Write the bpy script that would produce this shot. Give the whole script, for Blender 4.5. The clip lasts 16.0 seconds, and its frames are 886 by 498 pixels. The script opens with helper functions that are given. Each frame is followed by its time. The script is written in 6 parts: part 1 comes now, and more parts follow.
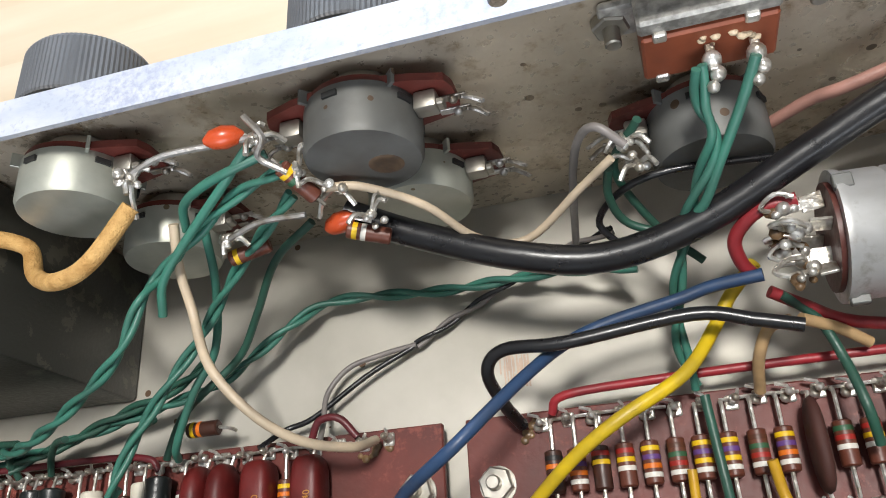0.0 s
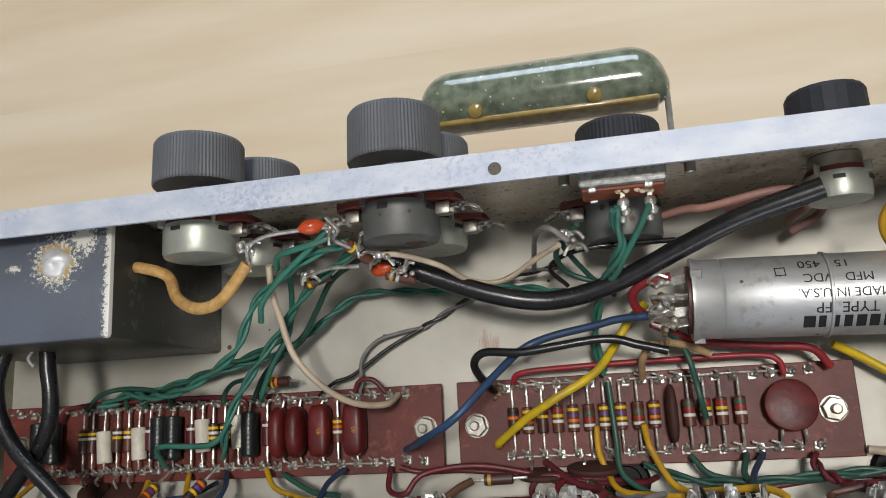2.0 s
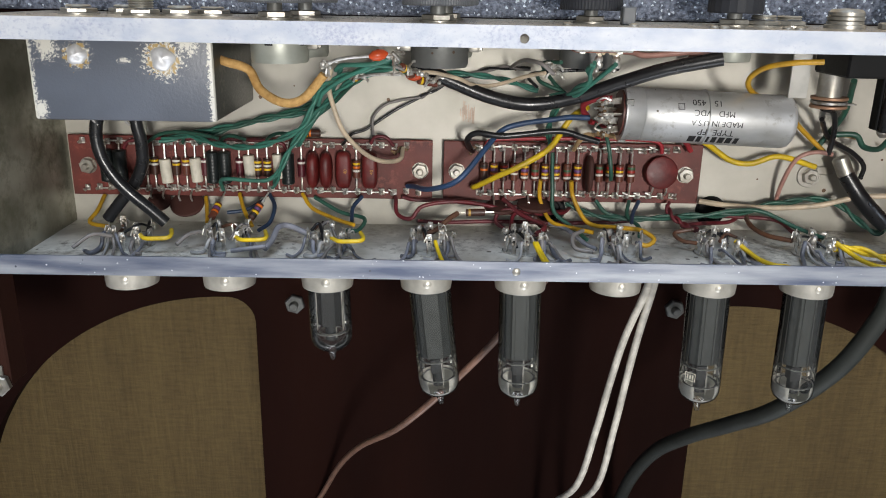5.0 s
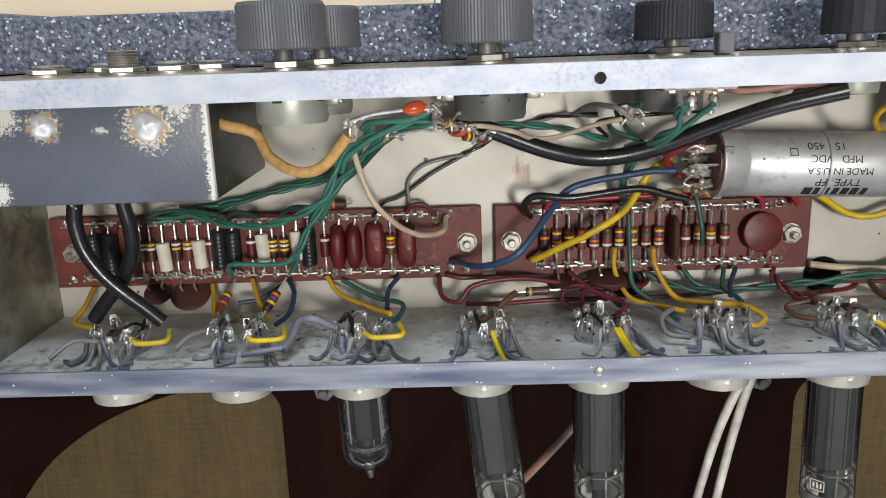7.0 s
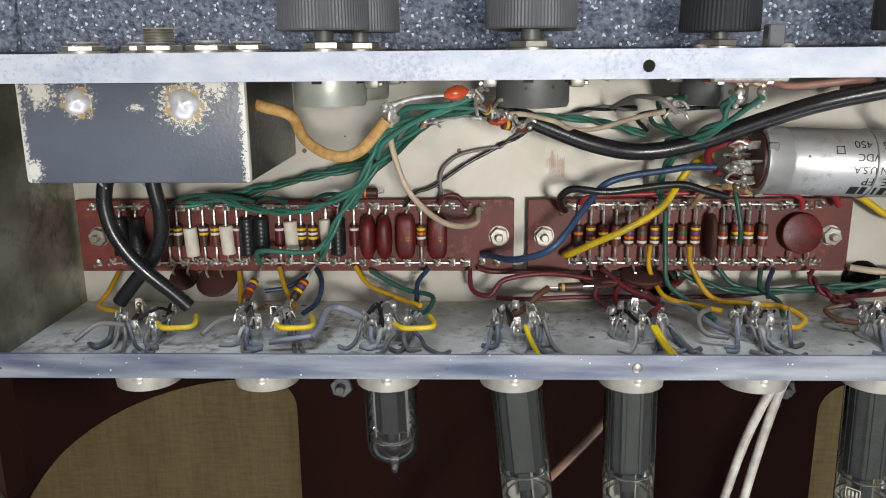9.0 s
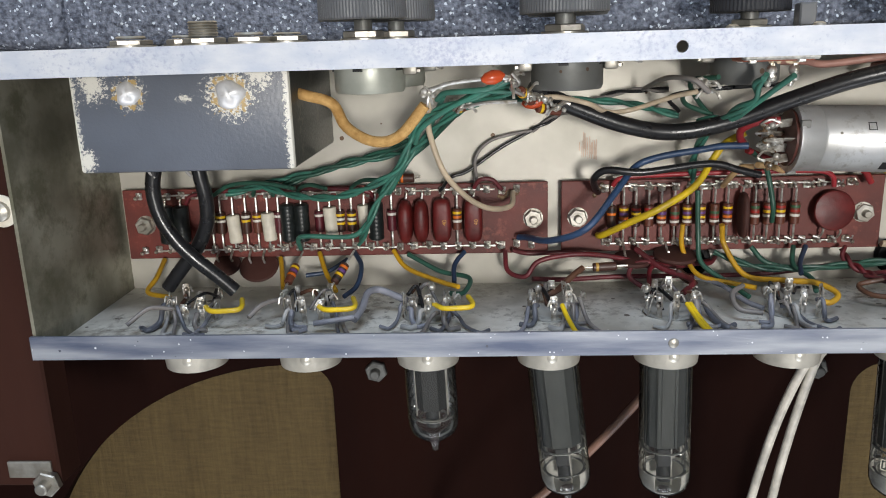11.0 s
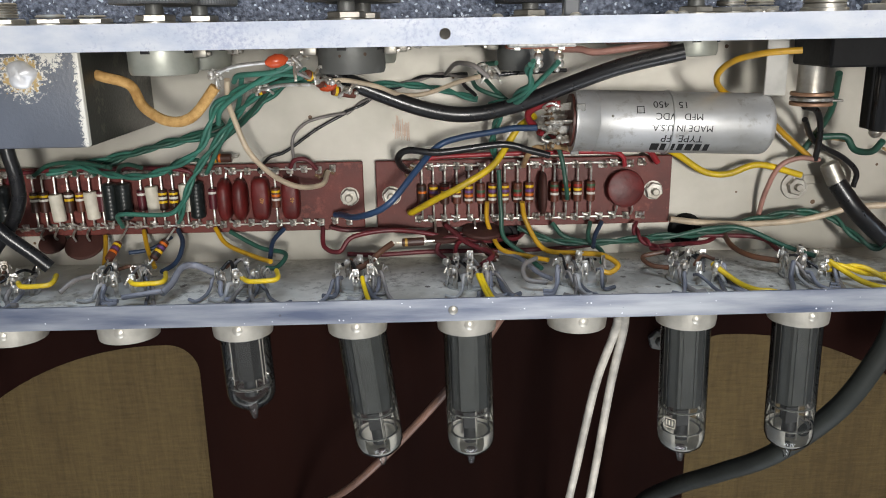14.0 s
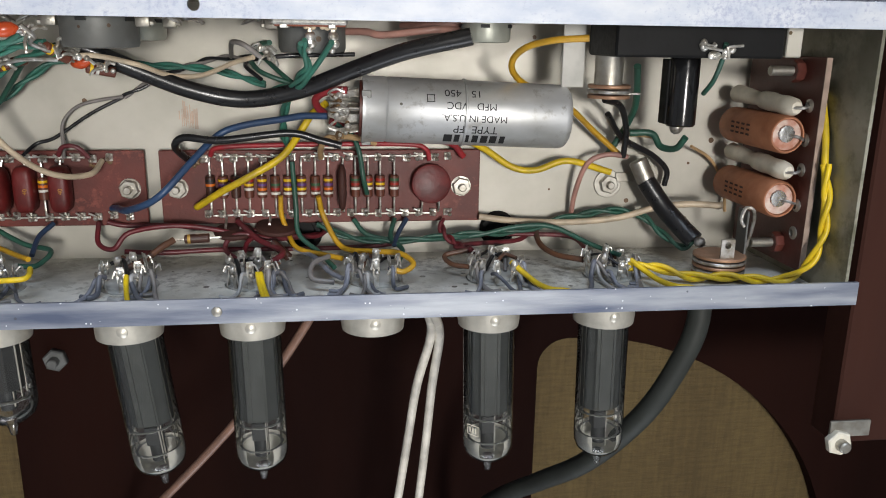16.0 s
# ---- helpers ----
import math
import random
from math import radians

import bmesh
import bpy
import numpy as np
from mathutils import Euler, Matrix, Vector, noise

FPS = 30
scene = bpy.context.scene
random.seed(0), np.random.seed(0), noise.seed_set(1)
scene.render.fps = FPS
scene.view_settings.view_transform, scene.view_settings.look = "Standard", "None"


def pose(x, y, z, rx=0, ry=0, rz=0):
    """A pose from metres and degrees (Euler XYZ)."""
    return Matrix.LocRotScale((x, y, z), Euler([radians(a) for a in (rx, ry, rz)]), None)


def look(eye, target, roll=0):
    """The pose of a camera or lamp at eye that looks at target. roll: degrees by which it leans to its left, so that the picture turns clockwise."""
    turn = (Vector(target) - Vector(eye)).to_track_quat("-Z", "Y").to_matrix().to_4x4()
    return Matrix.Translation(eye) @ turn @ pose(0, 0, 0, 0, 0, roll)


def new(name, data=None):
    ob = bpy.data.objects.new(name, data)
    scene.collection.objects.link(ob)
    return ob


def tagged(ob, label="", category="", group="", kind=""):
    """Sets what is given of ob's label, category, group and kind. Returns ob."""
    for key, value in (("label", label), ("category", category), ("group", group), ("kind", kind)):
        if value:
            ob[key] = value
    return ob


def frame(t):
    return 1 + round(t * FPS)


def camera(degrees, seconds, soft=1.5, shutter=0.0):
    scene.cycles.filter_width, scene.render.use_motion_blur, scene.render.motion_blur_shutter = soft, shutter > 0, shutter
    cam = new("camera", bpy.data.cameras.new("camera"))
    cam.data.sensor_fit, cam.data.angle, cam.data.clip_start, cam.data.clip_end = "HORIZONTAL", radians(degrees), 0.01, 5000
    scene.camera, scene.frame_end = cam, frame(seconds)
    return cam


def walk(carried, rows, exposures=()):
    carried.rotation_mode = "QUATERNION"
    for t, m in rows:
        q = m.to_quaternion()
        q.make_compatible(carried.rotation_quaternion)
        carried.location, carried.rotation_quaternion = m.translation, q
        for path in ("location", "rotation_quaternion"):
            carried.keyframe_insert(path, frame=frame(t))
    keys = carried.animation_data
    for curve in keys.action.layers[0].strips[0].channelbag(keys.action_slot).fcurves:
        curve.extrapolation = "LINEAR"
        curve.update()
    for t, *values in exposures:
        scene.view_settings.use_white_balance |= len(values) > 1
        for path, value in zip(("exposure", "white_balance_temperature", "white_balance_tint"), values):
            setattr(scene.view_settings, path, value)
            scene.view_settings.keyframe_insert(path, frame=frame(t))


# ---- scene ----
cam = camera(58.2, 16.0, soft=1.0)
PATH = [
    (0, (0.058, -0.026, 0.374), (-0.423, 0.801, -1.382), -36.9),
    (0.5, (0.057, -0.019, 0.39), (-0.441, 0.717, -1.402), -40.2),
    (1, (0.058, -0.009, 0.411), (-0.461, 0.652, -1.404), -42.3),
    (1.5, (0.059, -0.006, 0.441), (-0.423, 0.564, -1.414), -44.3),
    (2, (0.072, 0.002, 0.476), (-0.353, 0.417, -1.434), -49.9),
    (2.5, (0.077, 0.026, 0.512), (-0.328, 0.206, -1.438), -68.8),
    (3, (0.07, 0.054, 0.544), (-0.233, -0.016, -1.432), -105.3),
    (3.5, (0.055, 0.072, 0.571), (-0.175, -0.173, -1.401), -135.9),
    (4, (0.03, 0.076, 0.589), (-0.111, -0.31, -1.368), -158.8),
    (4.2, (0.018, 0.079, 0.591), (-0.036, -0.428, -1.343), -171.8),
    (6.3, (-0.001, 0.086, 0.581), (0.038, -0.559, -1.311), 174.2),
    (6.5, (-0.003, 0.084, 0.573), (0.016, -0.534, -1.33), 175.7),
    (7, (-0.003, 0.08, 0.519), (-0.046, -0.421, -1.417), -176.9),
    (7.5, (-0.007, 0.066, 0.497), (-0.085, -0.515, -1.415), -175.4),
    (8, (-0.01, 0.065, 0.501), (-0.05, -0.5, -1.417), -177.3),
    (8.5, (-0.011, 0.061, 0.499), (-0.052, -0.465, -1.43), -177.6),
    (9, (-0.013, 0.073, 0.515), (-0.074, -0.411, -1.425), -173.1),
    (9.5, (-0.014, 0.071, 0.516), (-0.082, -0.43, -1.419), -172.9),
    (10, (-0.015, 0.071, 0.517), (-0.108, -0.429, -1.417), -170.5),
    (12.5, (-0.022, 0.075, 0.536), (-0.146, -0.438, -1.393), -167.9),
    (13, (-0.012, 0.076, 0.539), (-0.105, -0.427, -1.394), -170.7),
    (13.5, (0.009, 0.073, 0.542), (-0.013, -0.452, -1.388), -178.6),
    (14, (0.035, 0.07, 0.541), (0.067, -0.466, -1.385), 175.4),
    (14.5, (0.05, 0.072, 0.54), (0.102, -0.441, -1.392), 174.0),
    (15, (0.062, 0.069, 0.534), (0.183, -0.44, -1.396), 166.2),
    (15.5, (0.076, 0.064, 0.526), (0.295, -0.455, -1.393), 157.0),
    (16, (0.084, 0.06, 0.524), (0.336, -0.457, -1.391), 153.9),
]
walk(cam, [(t, look(eye, target, roll)) for t, eye, target, roll in PATH], exposures=[(0.0, 0.42), (0.5, 0.28), (1.0, -0.06), (1.5, -0.22), (2.0, -0.36), (2.5, -0.48), (3.0, -0.46), (4.0, -0.18), (9.0, -0.14), (12.5, -0.14), (16.0, -0.2)])

# ---- room light ----
world = bpy.data.worlds.new("room_light")
scene.world = world
world.use_nodes = True
world.node_tree.nodes["Background"].inputs[0].default_value = (0.75, 0.85, 1.0, 1)
world.node_tree.nodes["Background"].inputs[1].default_value = 0.25


def area_lamp(name, eye, target, size_x, size_y, watts, colour):
    data = bpy.data.lights.new(name, "AREA")
    data.shape, data.size, data.size_y, data.energy, data.color = "RECTANGLE", size_x, size_y, watts, colour
    ob = new(name, data)
    ob.matrix_world = look(eye, target)
    return ob


# fixed overhead key, added in place of a torch carried beside the lens
area_lamp("overhead_key_light", (0.24, 0.10, 1.75), (0.05, 0.0, 0.2), 0.24, 0.18, 20.0, (1.0, 0.97, 0.92))
# added fill from -y that brightens the inside of the control panel
area_lamp("south_fill_light", (0.1, -2.2, 1.2), (0.05, 0.0, 0.25), 1.6, 1.0, 27.0, (0.9, 0.94, 1.0))
# added fill from +y for the tube wall, no source known there
area_lamp("north_fill_light", (0.1, 2.0, 1.35), (0.05, 0.0, 0.15), 1.4, 0.9, 38.0, (0.72, 0.84, 1.0))


# ---- mesh tools ----
class G:
    """Collects vertices and faces of one mesh."""

    def __init__(self):
        self.v, self.f = [], []

    def add(self, verts, faces):
        n = len(self.v)
        self.v += [tuple(p) for p in verts]
        self.f += [tuple(i + n for i in f) for f in faces]
        return self

    def bm(self, bm):
        bm.verts.index_update()
        self.add([v.co.copy() for v in bm.verts], [[v.index for v in f.verts] for f in bm.faces])
        bm.free()
        return self

    def box(self, x0, x1, y0, y1, z0, z1, bevel=0.0, seg=1, m=None):
        bm = bmesh.new()
        bmesh.ops.create_cube(bm, size=1.0)
        for v in bm.verts:
            v.co = Vector(((x0 + x1) / 2 + v.co.x * (x1 - x0), (y0 + y1) / 2 + v.co.y * (y1 - y0), (z0 + z1) / 2 + v.co.z * (z1 - z0)))
        if bevel:
            bmesh.ops.bevel(bm, geom=bm.edges[:], offset=bevel, segments=seg, affect="EDGES", profile=0.5)
        if m:
            bm.transform(m)
        return self.bm(bm)

    def lathe(self, base, axis, profile, seg=20, caps=True):
        """profile: (radius, height along the axis) from one end to the other."""
        a = Vector(axis).normalized()
        u = a.orthogonal().normalized()
        w = a.cross(u)
        base = Vector(base)
        verts, faces = [], []
        for r, h in profile:
            for k in range(seg):
                t = 2 * math.pi * k / seg
                verts.append(base + a * h + (u * math.cos(t) + w * math.sin(t)) * r)
        for i in range(len(profile) - 1):
            for k in range(seg):
                k2 = (k + 1) % seg
                faces.append((i * seg + k, i * seg + k2, (i + 1) * seg + k2, (i + 1) * seg + k))
        if caps:
            faces.append(tuple(reversed(range(seg))))
            faces.append(tuple((len(profile) - 1) * seg + k for k in range(seg)))
        return self.add(verts, faces)

    def cyl(self, p0, p1, r, seg=16, bevel=0.0):
        p0, p1 = Vector(p0), Vector(p1)
        h = (p1 - p0).length
        b = min(bevel, r * 0.5, h * 0.4)
        prof = [(r - b, 0), (r, b), (r, h - b), (r - b, h)] if b else [(r, 0), (r, h)]
        return self.lathe(p0, p1 - p0, prof, seg)

    def prism(self, base, axis, r, h, sides=6, turn=0.0):
        return self.lathe(base, axis, [(r * 0.94, 0), (r, h * 0.12), (r, h * 0.85), (r * 0.9, h)], sides)

    def ball(self, c, r, seg=10, squash=1.0, axis=(0, 0, 1)):
        prof = [(max(r * math.sin(math.pi * i / 6), r * 0.02), -r * squash * math.cos(math.pi * i / 6)) for i in range(7)]
        return self.lathe(c, axis, prof, seg)

    def tube(self, pts, r, seg=8, taper=1.0):
        pts = [Vector(p) for p in pts]
        n = len(pts)
        verts, faces = [], []
        t0 = (pts[1] - pts[0]).normalized()
        u = t0.orthogonal().normalized()
        for i, p in enumerate(pts):
            t = (pts[min(i + 1, n - 1)] - pts[max(i - 1, 0)]).normalized()
            u = (u - t * u.dot(t)).normalized()
            w = t.cross(u)
            rr = r * (1 + (taper - 1) * i / (n - 1))
            for k in range(seg):
                a = 2 * math.pi * k / seg
                verts.append(p + (u * math.cos(a) + w * math.sin(a)) * rr)
        for i in range(n - 1):
            for k in range(seg):
                k2 = (k + 1) % seg
                faces.append((i * seg + k, i * seg + k2, (i + 1) * seg + k2, (i + 1) * seg + k))
        faces.append(tuple(reversed(range(seg))))
        faces.append(tuple((n - 1) * seg + k for k in range(seg)))
        return self.add(verts, faces)


def spline(pts, step=7):
    """A smooth line through the points."""
    p = [Vector(q) for q in pts]
    if len(p) < 3:
        return p
    p = [p[0] * 2 - p[1]] + p + [p[-1] * 2 - p[-2]]
    out = []
    for i in range(1, len(p) - 2):
        for k in range(step):
            t = k / step
            a, b, c, d = p[i - 1], p[i], p[i + 1], p[i + 2]
            out.append(0.5 * ((2 * b) + (c - a) * t + (2 * a - 5 * b + 4 * c - d) * t * t + (3 * b - a - 3 * c + d) * t ** 3))
    out.append(p[-2])
    return out


def plate(x0, x1, y0, y1, z0, z1, holes=(), corner=0.0):
    """A sheet with holes that go through it; holes are closed outlines of (x, y)."""
    bm = bmesh.new()

    def loop(pts):
        vs = [bm.verts.new((x, y, z0)) for x, y in pts]
        return [bm.edges.new((vs[i], vs[(i + 1) % len(vs)])) for i in range(len(vs))]
    edges = loop([(x0, y0), (x1, y0), (x1, y1), (x0, y1)])
    for hole in holes:
        edges += loop(hole)
    bmesh.ops.triangle_fill(bm, edges=edges, use_beauty=True, use_dissolve=False)
    made = bmesh.ops.extrude_face_region(bm, geom=bm.faces[:])
    bmesh.ops.translate(bm, verts=[g for g in made["geom"] if isinstance(g, bmesh.types.BMVert)], vec=(0, 0, z1 - z0))
    bmesh.ops.recalc_face_normals(bm, faces=bm.faces[:])
    return bm


def ring(cx, cy, r, n=24):
    return [(cx + r * math.cos(2 * math.pi * k / n), cy + r * math.sin(2 * math.pi * k / n)) for k in range(n)]


def mesh_of(name, g, material, angle=35):
    me = bpy.data.meshes.new(name)
    if not isinstance(g, G):
        g = G().bm(g)
    me.from_pydata(g.v, [], g.f)
    me.polygons.foreach_set("use_smooth", [True] * len(me.polygons))
    me.update()
    me.set_sharp_from_angle(angle=radians(angle))
    me.materials.append(material)
    return me


def part(name, g, material, parent=None, label="", angle=35):
    ob = new(name, mesh_of(name, g, material, angle))
    ob.parent = parent
    return tagged(ob, label)


def thing(name, label, category, group="", kind=""):
    return tagged(new(name), label, category, group, kind)


def solid(name, g, material, label, category, group="", kind="", angle=35):
    return tagged(part(name, g, material, None, "", angle), label, category, group, kind)


# ---- materials ----
def material(name, colour, rough=0.5, metal=0.0, vary=0.25, scale=60.0, bump=0.15, bump_scale=400.0, colour2=None, coat=0.0, spec=0.5, stretch=(1, 1, 1), bump_dist=0.0004):
    """Base colour with stains at one scale and grain at another."""
    m = bpy.data.materials.new(name)
    m.use_nodes = True
    nt = m.node_tree
    n, l = nt.nodes, nt.links
    b = n["Principled BSDF"]
    b.inputs["Metallic"].default_value = metal
    b.inputs["Coat Weight"].default_value = coat
    b.inputs["Specular IOR Level"].default_value = spec
    co = n.new("ShaderNodeTexCoord")
    mp = n.new("ShaderNodeMapping")
    mp.inputs["Scale"].default_value = stretch
    l.new(co.outputs["Object"], mp.inputs["Vector"])
    n1 = n.new("ShaderNodeTexNoise")
    n1.inputs["Scale"].default_value, n1.inputs["Detail"].default_value = scale, 6
    l.new(mp.outputs[0], n1.inputs["Vector"])
    ramp = n.new("ShaderNodeMapRange")
    ramp.inputs["From Min"].default_value, ramp.inputs["From Max"].default_value = 0.35, 0.65
    l.new(n1.outputs["Fac"], ramp.inputs["Value"])
    mix = n.new("ShaderNodeMix")
    mix.data_type = "RGBA"
    c2 = colour2 or tuple(c * (1 - vary) for c in colour)
    mix.inputs["A"].default_value, mix.inputs["B"].default_value = (*colour, 1), (*c2, 1)
    l.new(ramp.outputs[0], mix.inputs["Factor"])
    l.new(mix.outputs["Result"], b.inputs["Base Color"])
    n2 = n.new("ShaderNodeTexNoise")
    n2.inputs["Scale"].default_value, n2.inputs["Detail"].default_value = bump_scale, 4
    l.new(mp.outputs[0], n2.inputs["Vector"])
    rr = n.new("ShaderNodeMapRange")
    rr.inputs["To Min"].default_value, rr.inputs["To Max"].default_value = max(rough - 0.12, 0.03), min(rough + 0.12, 1)
    l.new(n2.outputs["Fac"], rr.inputs["Value"])
    l.new(rr.outputs[0], b.inputs["Roughness"])
    bp = n.new("ShaderNodeBump")
    bp.inputs["Strength"].default_value, bp.inputs["Distance"].default_value = bump, bump_dist
    l.new(n2.outputs["Fac"], bp.inputs["Height"])
    l.new(bp.outputs[0], b.inputs["Normal"])
    return m


M = {}
M["zinc"] = material("bare_zinc_plate", (0.66, 0.64, 0.58), 0.42, 0.75, 0.14, 25, 0.12, 260, colour2=(0.52, 0.49, 0.42))
M["tube_wall"] = material("grimy_grey_plate", (0.82, 0.8, 0.74), 0.5, 0.25, 0.2, 48, 0.2, 300, colour2=(0.44, 0.42, 0.37))
M["panel_inside"] = material("stained_bare_steel", (0.6, 0.53, 0.43), 0.3, 0.45, 0.3, 28, 0.2, 420, colour2=(0.4, 0.34, 0.26))
M["floor_plate"] = material("dull_plated_floor", (0.52, 0.495, 0.44), 0.5, 0.3, 0.2, 26, 0.1, 300, colour2=(0.38, 0.36, 0.31))
M["lip"] = material("scuffed_bright_lip", (0.56, 0.57, 0.6), 0.6, 0.3, 0.2, 120, 0.12, 900, colour2=(0.44, 0.47, 0.54), stretch=(0.7, 1.4, 1))
# front lip: colour2 paints in the long dark blue streaks it reflects
M["lip_front"] = material("painted_reflection_lip", (0.42, 0.44, 0.48), 0.42, 0.5, 0.2, 30, 0.12, 500, colour2=(0.1, 0.12, 0.185), stretch=(0.5, 4.0, 1))
M["end_wall"] = material("grimy_olive_steel", (0.34, 0.325, 0.26), 0.45, 0.4, 0.3, 40, 0.25, 300, colour2=(0.17, 0.16, 0.12))
M["nickel"] = material("nickel_hardware", (0.47, 0.45, 0.41), 0.42, 0.85, 0.2, 160, 0.25, 500, colour2=(0.3, 0.28, 0.24))
M["solder"] = material("dull_solder", (0.52, 0.51, 0.50), 0.42, 0.75, 0.4, 300, 0.5, 900, colour2=(0.24, 0.21, 0.17))
M["pearl_solder"] = material("pearly_solder_blob", (0.78, 0.78, 0.79), 0.42, 0.35, 0.2, 260, 0.5, 420)
M["bright_solder"] = material("bright_tinned_solder", (0.84, 0.83, 0.8), 0.32, 0.75, 0.5, 380, 0.6, 900, colour2=(0.36, 0.32, 0.26))
M["grey_hammer"] = material("blue_grey_enamel", (0.105, 0.12, 0.15), 0.38, 0.0, 0.25, 30, 0.25, 900, spec=0.6)
M["worn_white"] = material("worn_edge_primer", (0.62, 0.6, 0.54), 0.6, 0.0, 0.3, 200, 0.3, 900)
M["pot_grey"] = material("grey_steel_can", (0.17, 0.175, 0.17), 0.52, 0.4, 0.25, 80, 0.2, 300, colour2=(0.115, 0.115, 0.108))
M["pot_silver"] = material("silver_steel_can", (0.5, 0.51, 0.45), 0.42, 0.55, 0.2, 80, 0.25, 300, colour2=(0.36, 0.37, 0.32))
M["phenolic"] = material("red_brown_phenolic", (0.15, 0.031, 0.023), 0.52, 0.0, 0.35, 60, 0.25, 700, colour2=(0.09, 0.022, 0.017), spec=0.4)
M["phenolic_dark"] = material("dark_phenolic", (0.11, 0.03, 0.022), 0.45, 0.0, 0.35, 60, 0.15, 700)
M["board_edge"] = material("board_edge", (0.33, 0.24, 0.19), 0.7, 0.0, 0.3, 200, 0.2, 700)
M["alu"] = material("aluminium_can", (0.72, 0.73, 0.75), 0.44, 0.65, 0.16, 55, 0.3, 210, colour2=(0.47, 0.47, 0.46), stretch=(0.6, 1, 1))
M["black_rubber"] = material("black_insulation", (0.012, 0.012, 0.014), 0.3, 0.0, 0.3, 80, 0.15, 300, spec=0.6)
M["black_plain"] = material("black_bakelite", (0.007, 0.007, 0.0075), 0.5, 0.0, 0.3, 80, 0.15, 500, spec=0.14)
M["black_gloss"] = material("glossy_black_bakelite", (0.01, 0.01, 0.011), 0.16, 0.0, 0.3, 80, 0.05, 500)
M["w_cable"] = material("matte_dark_rubber", (0.026, 0.029, 0.026), 0.6, 0.0, 0.3, 60, 0.2, 300, spec=0.3)
M["knob"] = material("dark_grey_knob", (0.1, 0.103, 0.11), 0.5, 0.0, 0.2, 60, 0.15, 900)
M["knob_black"] = material("black_knob", (0.024, 0.025, 0.03), 0.6, 0.0, 0.2, 60, 0.2, 900, spec=0.3)
M["ink"] = material("black_ink", (0.02, 0.02, 0.022), 0.6)
M["ink_gold"] = material("gold_ink", (0.5, 0.22, 0.03), 0.6)
M["baffle"] = material("dark_brown_baffle", (0.0175, 0.006, 0.0043), 0.8, 0.0, 0.5, 14, 0.3, 160, colour2=(0.0105, 0.0038, 0.003), stretch=(1, 0.2, 1), spec=0.05)
M["gusset"] = material("brown_stained_wood", (0.038, 0.0122, 0.0075), 0.75, 0.0, 0.45, 22, 0.3, 160, stretch=(1, 0.15, 1), spec=0.15)
for key, c in {"green": (0.045, 0.19, 0.14), "green_dark": (0.024, 0.095, 0.065), "cream": (0.62, 0.5, 0.36), "orange": (0.58, 0.34, 0.12), "yellow": (0.75, 0.52, 0.01),
               "blue": (0.026, 0.062, 0.145), "navy": (0.02, 0.04, 0.085), "red": (0.32, 0.02, 0.028), "maroon": (0.13, 0.012, 0.018), "pink": (0.42, 0.22, 0.18), "grey": (0.22, 0.2, 0.19),
               "brown": (0.12, 0.05, 0.025), "lav": (0.24, 0.245, 0.285), "lav_dark": (0.12, 0.125, 0.15), "black": (0.014, 0.014, 0.015), "white": (0.7, 0.66, 0.58), "yellow_deep": (0.6, 0.33, 0.01), "tan": (0.55, 0.36, 0.18), "white_grey": (0.42, 0.41, 0.4), "cord": (0.22, 0.12, 0.085)}.items():
    M["w_" + key] = material(key + "_wire_insulation", c, 0.42, 0.0, 0.25, 110, 0.3, 420, colour2=tuple(0.62 * v + 0.012 for v in c))
for key, c in {"black": (0.012, 0.012, 0.012), "brown": (0.09, 0.03, 0.015), "red": (0.35, 0.02, 0.015), "orange": (0.7, 0.16, 0.01), "yellow": (0.78, 0.5, 0.01), "green": (0.03, 0.11, 0.05),
               "violet": (0.12, 0.05, 0.22), "white": (0.72, 0.7, 0.64), "gold": (0.5, 0.3, 0.05), "blue": (0.02, 0.08, 0.3)}.items():
    M["b_" + key] = material(key + "_band_paint", c, 0.45, 0.0, 0.15, 300, 0.05, 500)
M["w_orange"] = material("cloth_braid_tan_insulation", (0.6, 0.37, 0.14), 0.75, 0.0, 0.3, 260, 0.9, 1500, colour2=(0.4, 0.22, 0.07), spec=0.25, bump_dist=0.0006)
M["res_red"] = material("dark_crimson_resistor_body", (0.1, 0.012, 0.02), 0.42, 0.0, 0.25, 200, 0.1, 700)
M["res_brown"] = material("brown_resistor_body", (0.14, 0.042, 0.025), 0.42, 0.0, 0.25, 200, 0.1, 700)
M["res_dark"] = material("dark_brown_resistor_body", (0.06, 0.022, 0.014), 0.42, 0.0, 0.25, 200, 0.1, 700)
M["cap_red"] = material("dipped_oxblood_capacitor", (0.135, 0.014, 0.013), 0.45, 0.0, 0.45, 160, 0.35, 420, spec=0.4)
M["cap_brown"] = material("brown_dipped_disc", (0.06, 0.018, 0.013), 0.75, 0.0, 0.25, 120, 0.1, 300)
M["cap_dark"] = material("black_tubular_capacitor", (0.012, 0.016, 0.016), 0.35, 0.0, 0.3, 120, 0.15, 400)
M["cap_orange"] = material("orange_paper_capacitor", (0.4, 0.165, 0.085), 0.6, 0.0, 0.25, 140, 0.25, 400, colour2=(0.28, 0.105, 0.05))
M["ceramic"] = material("white_ceramic", (0.72, 0.67, 0.56), 0.55, 0.0, 0.18, 200, 0.15, 600)
M["cap_seal"] = material("pink_wax_end_seal", (0.42, 0.17, 0.11), 0.5, 0.0, 0.4, 220, 0.3, 500, colour2=(0.62, 0.5, 0.44))
M["foil"] = material("crumpled_foil_seal", (0.8, 0.8, 0.8), 0.25, 0.9, 0.2, 200, 0.4, 500)
